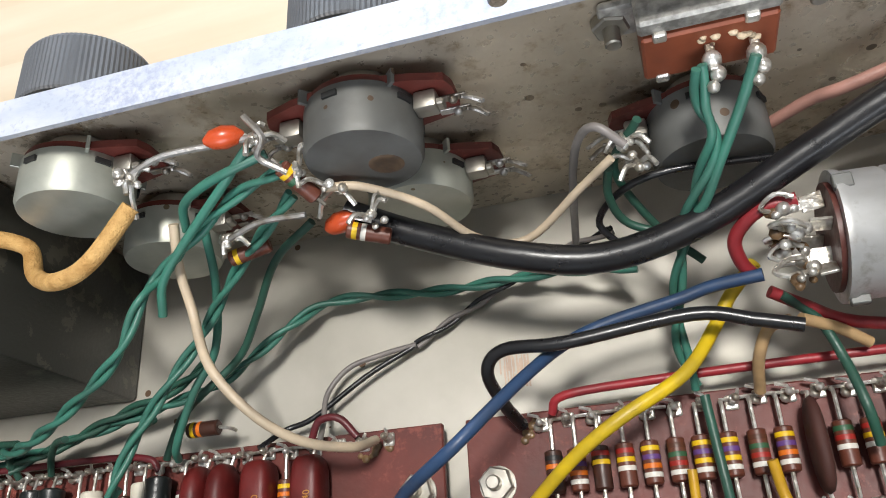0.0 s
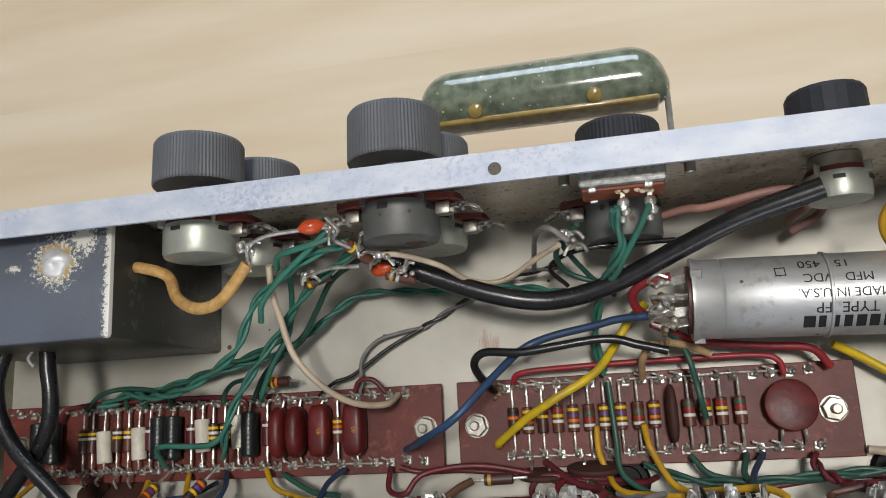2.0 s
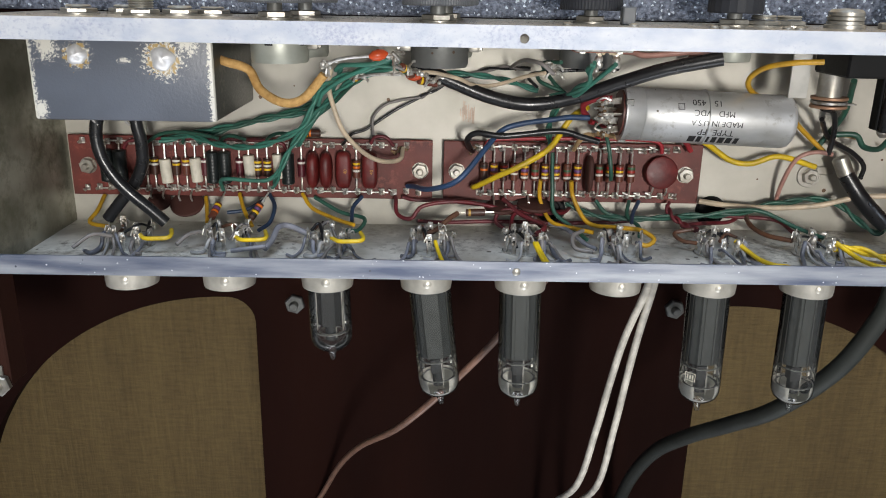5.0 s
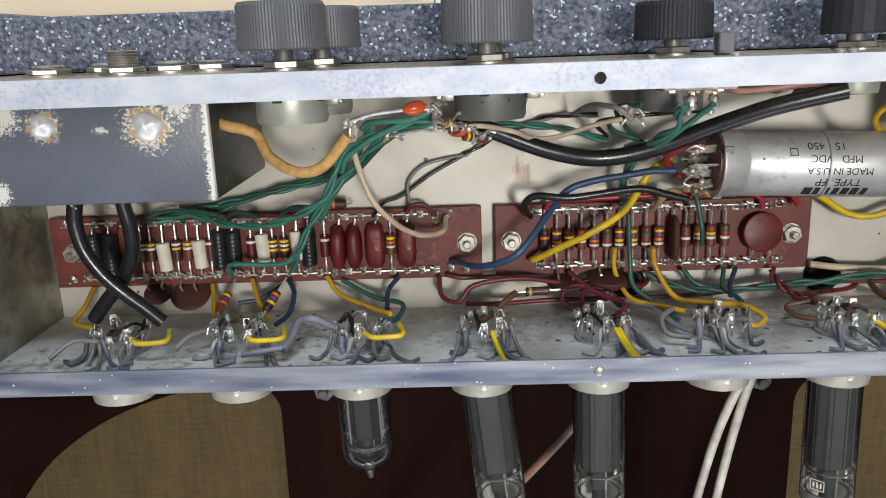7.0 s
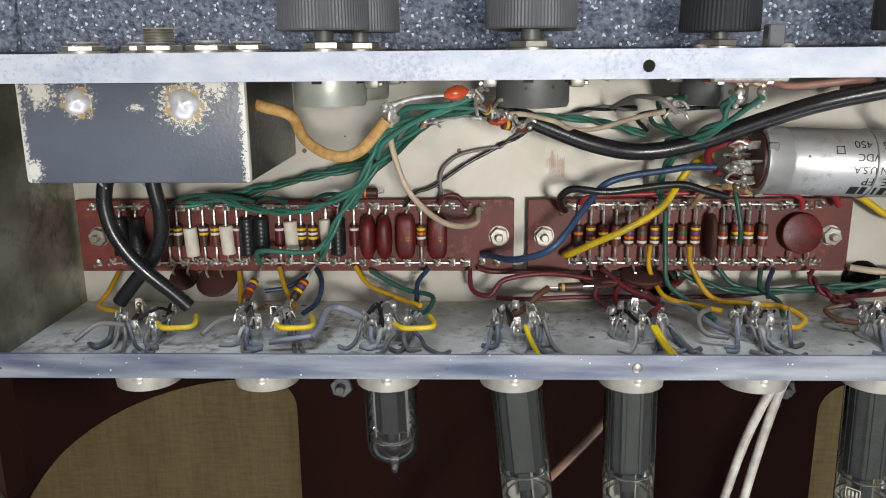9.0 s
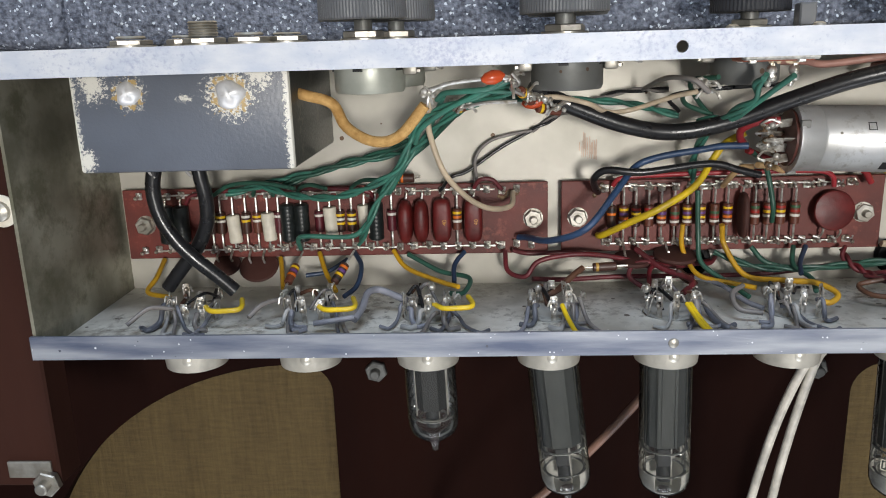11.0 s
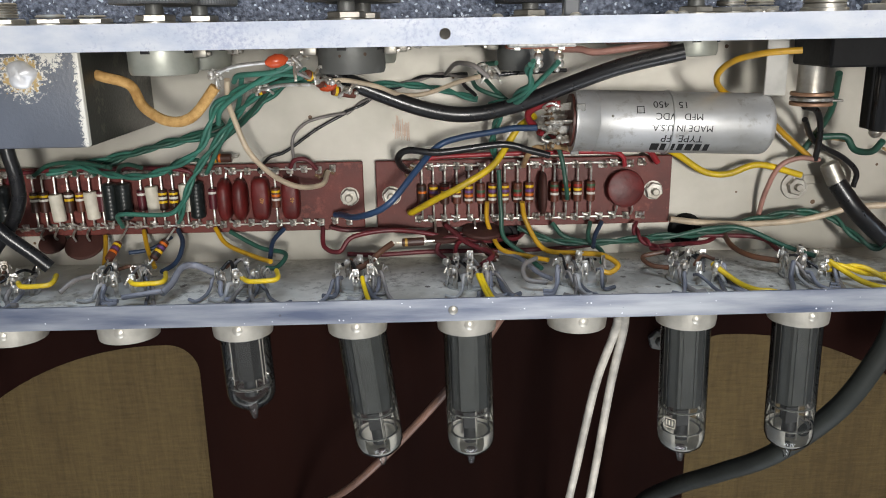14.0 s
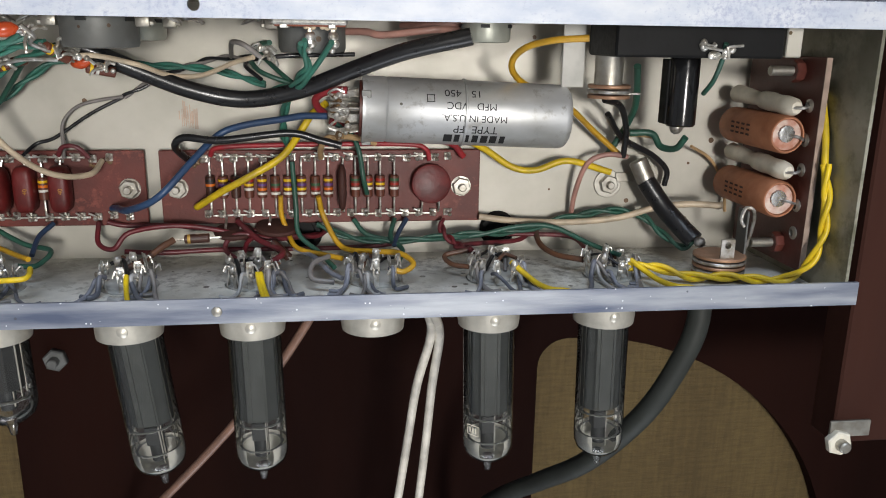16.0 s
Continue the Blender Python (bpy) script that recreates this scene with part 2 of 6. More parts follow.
M["copper_ring"] = material("coppery_wafer_ring", (0.42, 0.24, 0.15), 0.42, 0.5, 0.3, 150, 0.1, 500)
M["tube_grey"] = material("grey_plate_metal", (0.078, 0.082, 0.078), 0.42, 0.45, 0.3, 200, 0.1, 600)
M["tube_dark"] = material("dark_electrode", (0.03, 0.03, 0.03), 0.5, 0.3)
M["getter"] = material("silver_getter_flash", (0.86, 0.83, 0.76), 0.4, 0.4, 0.2, 160, 0.1)
M["socket"] = material("satin_aluminium_skirt", (0.66, 0.63, 0.56), 0.4, 0.6, 0.25, 120, 0.2, 500)
M["mica"] = material("mica_spacer", (0.42, 0.42, 0.4), 0.35, 0.0, 0.2, 300)
M["dull_leaf"] = material("dull_tin_leaf", (0.5, 0.49, 0.46), 0.6, 0.2, 0.2, 120, 0.1, 400)
M["rust"] = material("burnt_flux_stain", (0.15, 0.095, 0.055), 0.5, 0.0, 0.5, 300, colour2=(0.06, 0.04, 0.028))


def specks(m, scale, colour, size, share):
    """Scattered small spots of dirt."""
    n, l = m.node_tree.nodes, m.node_tree.links
    b = n["Principled BSDF"]
    vor = n.new("ShaderNodeTexVoronoi")
    vor.inputs["Scale"].default_value = scale
    l.new(n["Texture Coordinate"].outputs["Object"], vor.inputs["Vector"])
    sep = n.new("ShaderNodeSeparateColor")
    l.new(vor.outputs["Color"], sep.inputs[0])
    lim = n.new("ShaderNodeMath")
    lim.operation, lim.inputs[1].default_value = "MULTIPLY", size
    l.new(sep.outputs[1], lim.inputs[0])
    near = n.new("ShaderNodeMath")
    near.operation = "LESS_THAN"
    l.new(vor.outputs["Distance"], near.inputs[0])
    l.new(lim.outputs[0], near.inputs[1])
    some = n.new("ShaderNodeMath")
    some.operation, some.inputs[1].default_value = "LESS_THAN", share
    l.new(sep.outputs[0], some.inputs[0])
    both = n.new("ShaderNodeMath")
    both.operation = "MULTIPLY"
    l.new(near.outputs[0], both.inputs[0])
    l.new(some.outputs[0], both.inputs[1])
    mix = n.new("ShaderNodeMix")
    mix.data_type = "RGBA"
    l.new(both.outputs[0], mix.inputs["Factor"])
    l.new(b.inputs["Base Color"].links[0].from_socket, mix.inputs["A"])
    mix.inputs["B"].default_value = (*colour, 1)
    l.new(mix.outputs["Result"], b.inputs["Base Color"])


specks(M["floor_plate"], 110, (0.12, 0.07, 0.04), 0.16, 0.3)
specks(M["zinc"], 110, (0.14, 0.1, 0.06), 0.16, 0.35)
specks(M["panel_inside"], 150, (0.1, 0.075, 0.05), 0.2, 0.45)
specks(M["panel_inside"], 120, (0.72, 0.62, 0.42), 0.2, 0.14)
specks(M["pot_grey"], 220, (0.08, 0.05, 0.03), 0.25, 0.2)
specks(M["pot_silver"], 260, (0.2, 0.16, 0.1), 0.2, 0.3)
specks(M["zinc"], 160, (0.75, 0.68, 0.5), 0.14, 0.12)
specks(M["alu"], 190, (0.16, 0.15, 0.13), 0.13, 0.35)
specks(M["tube_wall"], 420, (0.8, 0.8, 0.78), 0.16, 0.2)
specks(M["tube_wall"], 130, (0.13, 0.11, 0.09), 0.17, 0.4)
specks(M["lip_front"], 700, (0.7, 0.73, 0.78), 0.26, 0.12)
specks(M["lip_front"], 240, (0.1, 0.11, 0.14), 0.12, 0.25)


def mottle(m, patch, grain, colour, bite):
    """Ragged fine wear that gathers in patches."""
    n, l = m.node_tree.nodes, m.node_tree.links
    b = n["Principled BSDF"]
    total = None
    for sc, weight in ((patch, 0.55), (grain, 0.6)):
        t = n.new("ShaderNodeTexNoise")
        t.inputs["Scale"].default_value, t.inputs["Detail"].default_value, t.inputs["Roughness"].default_value = sc, 7, 0.7
        l.new(n["Texture Coordinate"].outputs["Object"], t.inputs["Vector"])
        w = n.new("ShaderNodeMath")
        w.operation, w.inputs[1].default_value = "MULTIPLY", weight
        l.new(t.outputs["Fac"], w.inputs[0])
        if total is None:
            total = w.outputs[0]
        else:
            add = n.new("ShaderNodeMath")
            l.new(total, add.inputs[0])
            l.new(w.outputs[0], add.inputs[1])
            total = add.outputs[0]
    cut = n.new("ShaderNodeMapRange")
    cut.inputs["From Min"].default_value, cut.inputs["From Max"].default_value = bite - 0.04, bite + 0.07
    l.new(total, cut.inputs["Value"])
    mix = n.new("ShaderNodeMix")
    mix.data_type = "RGBA"
    l.new(cut.outputs[0], mix.inputs["Factor"])
    l.new(b.inputs["Base Color"].links[0].from_socket, mix.inputs["A"])
    mix.inputs["B"].default_value = (*colour, 1)
    l.new(mix.outputs["Result"], b.inputs["Base Color"])


mottle(M["lip"], 16, 650, (0.36, 0.38, 0.48), 0.63)
mottle(M["panel_inside"], 30, 300, (0.26, 0.2, 0.13), 0.63)
mottle(M["tube_wall"], 26, 260, (0.3, 0.28, 0.24), 0.64)
mottle(M["end_wall"], 9, 60, (0.13, 0.125, 0.085), 0.6)
mottle(M["phenolic"], 40, 300, (0.24, 0.06, 0.045), 0.66)
mottle(M["alu"], 30, 260, (0.4, 0.39, 0.37), 0.65)


def glass_material(name, tint):
    m = bpy.data.materials.new(name)
    m.use_nodes = True
    nt = m.node_tree
    n, l = nt.nodes, nt.links
    for node in list(n):
        n.remove(node)
    out = n.new("ShaderNodeOutputMaterial")
    clear = n.new("ShaderNodeBsdfTransparent")
    clear.inputs[0].default_value = (*tint, 1)
    gloss = n.new("ShaderNodeBsdfGlossy")
    gloss.inputs["Roughness"].default_value = 0.1
    fres = n.new("ShaderNodeFresnel")
    fres.inputs["IOR"].default_value = 1.42
    mix = n.new("ShaderNodeMixShader")
    l.new(fres.outputs[0], mix.inputs[0])
    milk = n.new("ShaderNodeMixShader")
    haze = n.new("ShaderNodeBsdfDiffuse")
    haze.inputs[0].default_value = (0.75, 0.78, 0.78, 1)
    milk.inputs[0].default_value = 0.016
    l.new(clear.outputs[0], milk.inputs[1])
    l.new(haze.outputs[0], milk.inputs[2])
    l.new(milk.outputs[0], mix.inputs[1])
    l.new(gloss.outputs[0], mix.inputs[2])
    l.new(mix.outputs[0], out.inputs[0])
    return m


M["glass"] = glass_material("clear_tube_glass", (0.95, 0.96, 0.96))


def worn_enamel():
    """Enamel with ragged chips at the rivets, the top edge and both side edges, amber flux round the rivets."""
    m = material("chipped_blue_grey_enamel", (0.1, 0.112, 0.14), 0.4, 0.0, 0.2, 30, 0.25, 900, spec=0.55)
    n, l = m.node_tree.nodes, m.node_tree.links
    b = n["Principled BSDF"]
    geo = n.new("ShaderNodeNewGeometry")

    def calc(op, a, c):
        node = n.new("ShaderNodeMath")
        node.operation = op
        for k, v in enumerate((a, c)):
            if isinstance(v, (int, float)):
                node.inputs[k].default_value = v
            else:
                l.new(v, node.inputs[k])
        return node.outputs[0]

    def apart(x, y, sx, sy):
        """1 at a spot, falling to 0 at sx, sy away from it."""
        mp = n.new("ShaderNodeMapping")
        mp.inputs["Location"].default_value = (-x / sx, -y / sy, 0)
        mp.inputs["Scale"].default_value = (1 / sx, 1 / sy, 0)
        l.new(geo.outputs["Position"], mp.inputs["Vector"])
        ln = n.new("ShaderNodeVectorMath")
        ln.operation = "LENGTH"
        l.new(mp.outputs[0], ln.inputs[0])
        return calc("SUBTRACT", 1.0, ln.outputs["Value"])

    def noise(scale, detail, rough):
        t = n.new("ShaderNodeTexNoise")
        t.inputs["Scale"].default_value, t.inputs["Detail"].default_value, t.inputs["Roughness"].default_value = scale, detail, rough
        l.new(geo.outputs["Position"], t.inputs["Vector"])
        return t.outputs["Fac"]

    xyz = n.new("ShaderNodeSeparateXYZ")
    l.new(geo.outputs["Position"], xyz.inputs[0])
    X, Y = xyz.outputs[0], xyz.outputs[1]
    left = calc("MULTIPLY", calc("SUBTRACT", -0.1545, X), 240.0)
    right = calc("MULTIPLY", calc("SUBTRACT", X, -0.0872), 240.0)
    top = calc("MULTIPLY", calc("SUBTRACT", Y, 0.0725), 70.0)
    wear = calc("MAXIMUM", left, right)
    for spot in (apart(-0.1035, 0.0572, 0.0125, 0.0120), apart(-0.1380, 0.0582, 0.0082, 0.0080), calc("SUBTRACT", apart(-0.0935, 0.0640, 0.010, 0.010), 0.12),
                 calc("SUBTRACT", apart(-0.150, 0.062, 0.010, 0.012), 0.15), apart(-0.1550, 0.036, 0.0045, 0.006), calc("SUBTRACT", apart(-0.119, 0.056, 0.006, 0.003), 0.22), top):
        wear = calc("MAXIMUM", wear, spot)
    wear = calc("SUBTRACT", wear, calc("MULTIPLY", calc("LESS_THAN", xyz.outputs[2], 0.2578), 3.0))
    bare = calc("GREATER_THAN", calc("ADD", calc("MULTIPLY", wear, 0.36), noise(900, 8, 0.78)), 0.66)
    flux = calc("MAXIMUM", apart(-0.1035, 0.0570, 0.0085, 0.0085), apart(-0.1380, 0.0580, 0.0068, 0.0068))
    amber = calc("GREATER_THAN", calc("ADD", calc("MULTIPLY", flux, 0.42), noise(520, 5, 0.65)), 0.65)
    # side faces: their shade is put into the colour, with lighter olive blotches
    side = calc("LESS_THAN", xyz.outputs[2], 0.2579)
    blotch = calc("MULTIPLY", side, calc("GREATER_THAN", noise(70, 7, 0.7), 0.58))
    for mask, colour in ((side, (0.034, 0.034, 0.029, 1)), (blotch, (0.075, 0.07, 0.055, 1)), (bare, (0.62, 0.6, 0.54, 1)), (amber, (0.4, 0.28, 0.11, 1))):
        mix = n.new("ShaderNodeMix")
        mix.data_type = "RGBA"
        l.new(mask, mix.inputs["Factor"])
        l.new(b.inputs["Base Color"].links[0].from_socket, mix.inputs["A"])
        mix.inputs["B"].default_value = colour
        l.new(mix.outputs["Result"], b.inputs["Base Color"])
    return m


M["worn_enamel"] = worn_enamel()


def tolex_material():
    m = material("blue_grey_sparkle_covering", (0.19, 0.21, 0.265), 0.45, 0.0, 0.3, 520, 1.0, 700, colour2=(0.045, 0.052, 0.075), bump_dist=0.0018)
    n, l = m.node_tree.nodes, m.node_tree.links
    b = n["Principled BSDF"]
    co = n["Texture Coordinate"]
    vor = n.new("ShaderNodeTexVoronoi")
    vor.inputs["Scale"].default_value = 1050
    l.new(co.outputs["Object"], vor.inputs["Vector"])
    pick = n.new("ShaderNodeSeparateColor")
    l.new(vor.outputs["Color"], pick.inputs[0])
    step = n.new("ShaderNodeMath")
    step.operation = "GREATER_THAN"
    step.inputs[1].default_value = 0.95
    l.new(pick.outputs[0], step.inputs[0])
    mix = n.new("ShaderNodeMix")
    mix.data_type = "RGBA"
    old = b.inputs["Base Color"].links[0].from_socket
    l.new(step.outputs[0], mix.inputs["Factor"])
    l.new(old, mix.inputs["A"])
    mix.inputs["B"].default_value = (0.55, 0.6, 0.68, 1)
    l.new(mix.outputs["Result"], b.inputs["Base Color"])
    return m


M["tolex"] = tolex_material()


def cloth_material():
    m = material("tan_woven_grille_cloth", (0.082, 0.053, 0.0165), 0.8, 0.0, 0.3, 30, 0.2, 600, colour2=(0.073, 0.046, 0.014))
    n, l = m.node_tree.nodes, m.node_tree.links
    b = n["Principled BSDF"]
    co = n["Texture Coordinate"]
    total = None
    for scale in ((300, 34, 1), (70, 420, 1), (22, 5, 1)):
        mp = n.new("ShaderNodeMapping")
        mp.inputs["Scale"].default_value = scale
        l.new(co.outputs["Object"], mp.inputs["Vector"])
        w = n.new("ShaderNodeTexNoise")
        w.inputs["Scale"].default_value, w.inputs["Detail"].default_value = 1.0, 3
        l.new(mp.outputs[0], w.inputs["Vector"])
        if total is None:
            total = w.outputs["Fac"]
        else:
            add = n.new("ShaderNodeMath")
            l.new(total, add.inputs[0])
            l.new(w.outputs["Fac"], add.inputs[1])
            total = add.outputs[0]
    spread = n.new("ShaderNodeMapRange")
    spread.inputs["From Min"].default_value, spread.inputs["From Max"].default_value = 1.2, 1.85
    l.new(total, spread.inputs["Value"])
    total = spread.outputs[0]
    mix = n.new("ShaderNodeMix")
    mix.data_type = "RGBA"
    old = b.inputs["Base Color"].links[0].from_socket
    l.new(total, mix.inputs["Factor"])
    l.new(old, mix.inputs["A"])
    mix.inputs["B"].default_value = (0.128, 0.087, 0.03, 1)
    l.new(mix.outputs["Result"], b.inputs["Base Color"])
    bp = n.new("ShaderNodeBump")
    bp.inputs["Strength"].default_value, bp.inputs["Distance"].default_value = 0.7, 0.0014
    l.new(total, bp.inputs["Height"])
    l.new(bp.outputs[0], b.inputs["Normal"])
    return m


M["cloth"] = cloth_material()


def table_material():
    m = material("pale_oiled_wood", (0.80, 0.66, 0.48), 0.5, 0.0, 0.2, 9, 0.1, 60, colour2=(0.7, 0.54, 0.36), stretch=(0.35, 3.2, 1))
    n, l = m.node_tree.nodes, m.node_tree.links
    b = n["Principled BSDF"]
    info = n.new("ShaderNodeObjectInfo")
    hue = n.new("ShaderNodeHueSaturation")
    mr = n.new("ShaderNodeMapRange")
    mr.inputs["To Min"].default_value, mr.inputs["To Max"].default_value = 0.93, 1.06
    l.new(info.outputs["Random"], mr.inputs["Value"])
    l.new(mr.outputs[0], hue.inputs["Value"])
    l.new(b.inputs["Base Color"].links[0].from_socket, hue.inputs["Color"])
    l.new(hue.outputs[0], b.inputs["Base Color"])
    return m


M["table"] = table_material()
M["wall"] = material("off_white_wall", (0.6, 0.6, 0.6), 0.8, 0.0, 0.06, 3, 0.1, 40)

# ---- room and table ----
def structure(name, g, mat, label, category):
    return solid(name, g, mat, label, category, "", "structure")


structure("wall_north", G().box(-2.2, 2.2, 2.4, 2.5, -0.8, 2.2), M["wall"], "plain off-white painted room wall", "wall")
structure("wall_south", G().box(-2.2, 2.2, -2.5, -2.4, -0.8, 2.2), M["wall"], "plain off-white painted room wall", "wall")
structure("wall_east", G().box(2.2, 2.3, -2.5, 2.5, -0.8, 2.2), M["wall"], "plain off-white painted room wall", "wall")
structure("wall_west", G().box(-2.3, -2.2, -2.5, 2.5, -0.8, 2.2), M["wall"], "plain off-white painted room wall", "wall")
structure("ceiling", G().box(-2.3, 2.3, -2.5, 2.5, 2.2, 2.3), M["wall"], "plain off-white room ceiling", "ceiling")
structure("floor", G().box(-2.3, 2.3, -2.5, 2.5, -0.86, -0.8), M["wall"], "plain pale room floor", "floor")

table = thing("wooden_table", "pale wood plank tabletop under the amplifier cabinet", "table")
plank = mesh_of("plank", G().box(-1.2, 1.2, -0.06, 0.06, -0.03, 0.0), M["table"])
for k in range(16):
    ob = new("plank", plank)
    ob.parent = table
    ob.location = (0, -0.9 + k * 0.12, 0)
for x in (-1.0, 1.0):
    for y in (-0.8, 0.8):
        part("leg", G().box(x - 0.03, x + 0.03, y - 0.03, y + 0.03, -0.8, -0.03, 0.003), M["table"], table)

# ---- amplifier cabinet lying on its face ----
CX = 0.044


def cutout(cx, cy, r, xs, side, soft=0.022):
    """A round speaker opening with one straight side at xs, its two corners rounded by the radius soft."""
    fx = xs - side * soft
    fy = math.sqrt((r - soft) ** 2 - (fx - cx) ** 2)
    tangent = math.atan2(fy, side * (fx - cx))
    pts = []
    for k in range(9):
        a = tangent * k / 8
        pts.append((fx + side * soft * math.cos(a), cy + fy + soft * math.sin(a)))
    for k in range(1, 60):
        a = tangent + (2 * math.pi - 2 * tangent) * k / 60
        pts.append((cx + side * r * math.cos(a), cy + r * math.sin(a)))
    for k in range(9):
        a = -tangent + tangent * k / 8
        pts.append((fx + side * soft * math.cos(a), cy - fy + soft * math.sin(a)))
    return pts


cab = thing("amplifier_cabinet", "guitar amplifier cabinet lying face down, back open, sparkle blue covering", "amplifier cabinet")
part("baffle_board", plate(CX - 0.46, CX + 0.46, -0.60, 0.0732, 0.018, 0.030,
     [cutout(-0.149, -0.342, 0.206, -0.1262, 1, 0.021), cutout(0.241, -0.348, 0.210, 0.2155, -1, 0.021)]), M["baffle"], cab, "dark brown painted baffle with two speaker openings")
part("grille_cloth", G().box(CX - 0.455, CX + 0.455, -0.595, 0.07, 0.010, 0.0165), M["cloth"], cab, "tan woven grille cloth seen from inside")
part("front_frame", G().box(CX - 0.46, CX + 0.46, -0.60, 0.0732, 0.0005, 0.009), M["baffle"], cab)
part("top_board", G().box(CX - 0.478, CX + 0.478, 0.0734, 0.0955, 0.0005, 0.189, 0.0015, 3), M["tolex"], cab, "sparkle blue-grey covered cabinet top")
part("top_corner", G().box(CX - 0.4785, -0.192, 0.0736, 0.0985, 0.0003, 0.1935, 0.004, 3), M["tolex"], cab, "rounded covered corner of the cabinet top")
for x0, x1 in ((CX - 0.478, CX - 0.461), (CX + 0.461, CX + 0.478)):
    part("side_board", G().box(x0, x1, -0.60, 0.0732, 0.0005, 0.26, 0.003, 3), M["tolex"], cab)
part("bottom_board", G().box(CX - 0.478, CX + 0.478, -0.62, -0.602, 0.0005, 0.26, 0.003, 3), M["tolex"], cab)
part("corner_gusset", G().box(CX - 0.4605, -0.2125, -0.117, 0.068, 0.195, 0.213, 0.001), M["gusset"], cab, "brown stained wooden mounting board")
part("corner_gusset", G().box(0.310, CX + 0.4605, -0.122, 0.068, 0.195, 0.213, 0.001), M["gusset"], cab, "brown stained wooden mounting board")

# ---- chassis ----
X0, X1, Y0, Y1, ZF, ZT = -0.1805, 0.2695, -0.0330, 0.0730, 0.188, 0.269
T = 0.0012
ch = thing("steel_chassis", "open plated steel amplifier chassis with folded bright lips", "chassis")
SOCK = [-0.137, -0.0905, -0.0435, 0.004, 0.0495, 0.0955, 0.1415, 0.189]
part("floor_panel", plate(X0 + 0.001, X1 - 0.004, Y0 + T, Y1 - T, ZF - T, ZF, [ring(0.068, -0.022, 0.0055), ring(0.152, -0.0215, 0.0055)]), M["floor_plate"], ch, "dull plated back panel with grommet holes")


def upright(y0, y1, holes):
    """An upright wall across the chassis, its holes given as (x, z, radius)."""
    bm = plate(X0 + 0.001, X1 - 0.001, ZF - T, ZT - T, 0, y1 - y0, [ring(x, z, r) for x, z, r in holes])
    bm.transform(Matrix(((1, 0, 0, 0), (0, 0, -1, y1), (0, 1, 0, 0), (0, 0, 0, 1))))
    bmesh.ops.recalc_face_normals(bm, faces=bm.faces[:])
    return bm


part("tube_wall", upright(Y0, Y0 + T, [(x, 0.229, 0.0095) for x in SOCK]), M["tube_wall"], ch, "grey plated wall with tube socket holes")
part("control_panel", upright(Y1 - T, Y1, [(-0.0595, 0.248, 0.004), (0.0075, 0.248, 0.004)]), M["panel_inside"], ch, "stained plated control panel seen from inside")
part("lip", plate(X0, X1, Y1 - 0.0088, Y1, ZT - T, ZT, [ring(0.0415, 0.0680, 0.0019, 16)]), M["lip"], ch, "bright scuffed folded lip with dark blue reflections painted in with a screw hole")
part("lip", plate(X0, X1 + 0.001, Y0, Y0 + 0.0086, ZT - T, ZT, []), M["lip_front"], ch, "bright scuffed folded lip with dark blue reflections painted in")
part("lip_rivet", G().lathe((0.0428, -0.0288, ZT), (0, 0, 1), [(0.0018, 0), (0.0016, 0.0004), (0.0007, 0.0008)], 14), M["nickel"], ch)
part("end_wall", G().box(X0 + 0.0005, X0 + 0.0005 + T, Y0 + T, Y1 - T, ZF, ZT - T - 0.0004), M["end_wall"], ch)
part("end_wall", G().box(0.2660, 0.2660 + T, Y0 + T, Y1 - T, ZF, ZT - T - 0.0004), M["end_wall"], ch)

# ---- main forms on the chassis ----
box = thing("transformer_cover", "blue-grey enamelled metal box with worn white edges", "metal box")
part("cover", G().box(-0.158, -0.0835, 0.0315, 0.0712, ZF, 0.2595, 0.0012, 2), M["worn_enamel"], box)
for x, y, r in ((-0.1380, 0.0580, 0.0040), (-0.1035, 0.0570, 0.0049)):
    g = G().lathe((x, y, 0.2594), (0, 0, 1), [(r, 0), (r * 0.98, 0.0007), (r * 0.85, 0.0016), (r * 0.55, 0.0025), (r * 0.2, 0.0028)], 26)
    for k, v in enumerate(g.v):
        a = math.atan2(v[1] - y, v[0] - x)
        w = 1 + 0.09 * math.sin(3 * a + 900 * y) + 0.05 * math.sin(5 * a + 1)
        g.v[k] = (x + (v[0] - x) * w, y + (v[1] - y) * w, 0.2594 + (v[2] - 0.2594) * (1 + 0.25 * math.sin(2 * a + 0.6)))
    part("rivet", g, M["pearl_solder"], box, "lumpy bright solder blob")

can = thing("can_capacitor", "aluminium can capacitor with black printed lettering lying on its side", "capacitor")
A, B = Vector((0.0935, 0.0335, 0.2235)), Vector((0.1705, 0.0305, 0.2235))
ax = (B - A).normalized()
part("can", G().lathe(A, ax, [(0.0105, -0.0012), (0.0126, -0.0012), (0.0126, 0.0), (0.0121, 0.001), (0.0121, 0.0070), (0.0117, 0.0076), (0.0121, 0.0083), (0.0121, 0.0742), (0.0116, 0.0758), (0.0104, 0.0768), (0.004, 0.0771)], 48), M["alu"], can)
part("base_disc", G().lathe(A, ax, [(0.0104, -0.0022), (0.0104, -0.0006)], 32), M["phenolic_dark"], can)

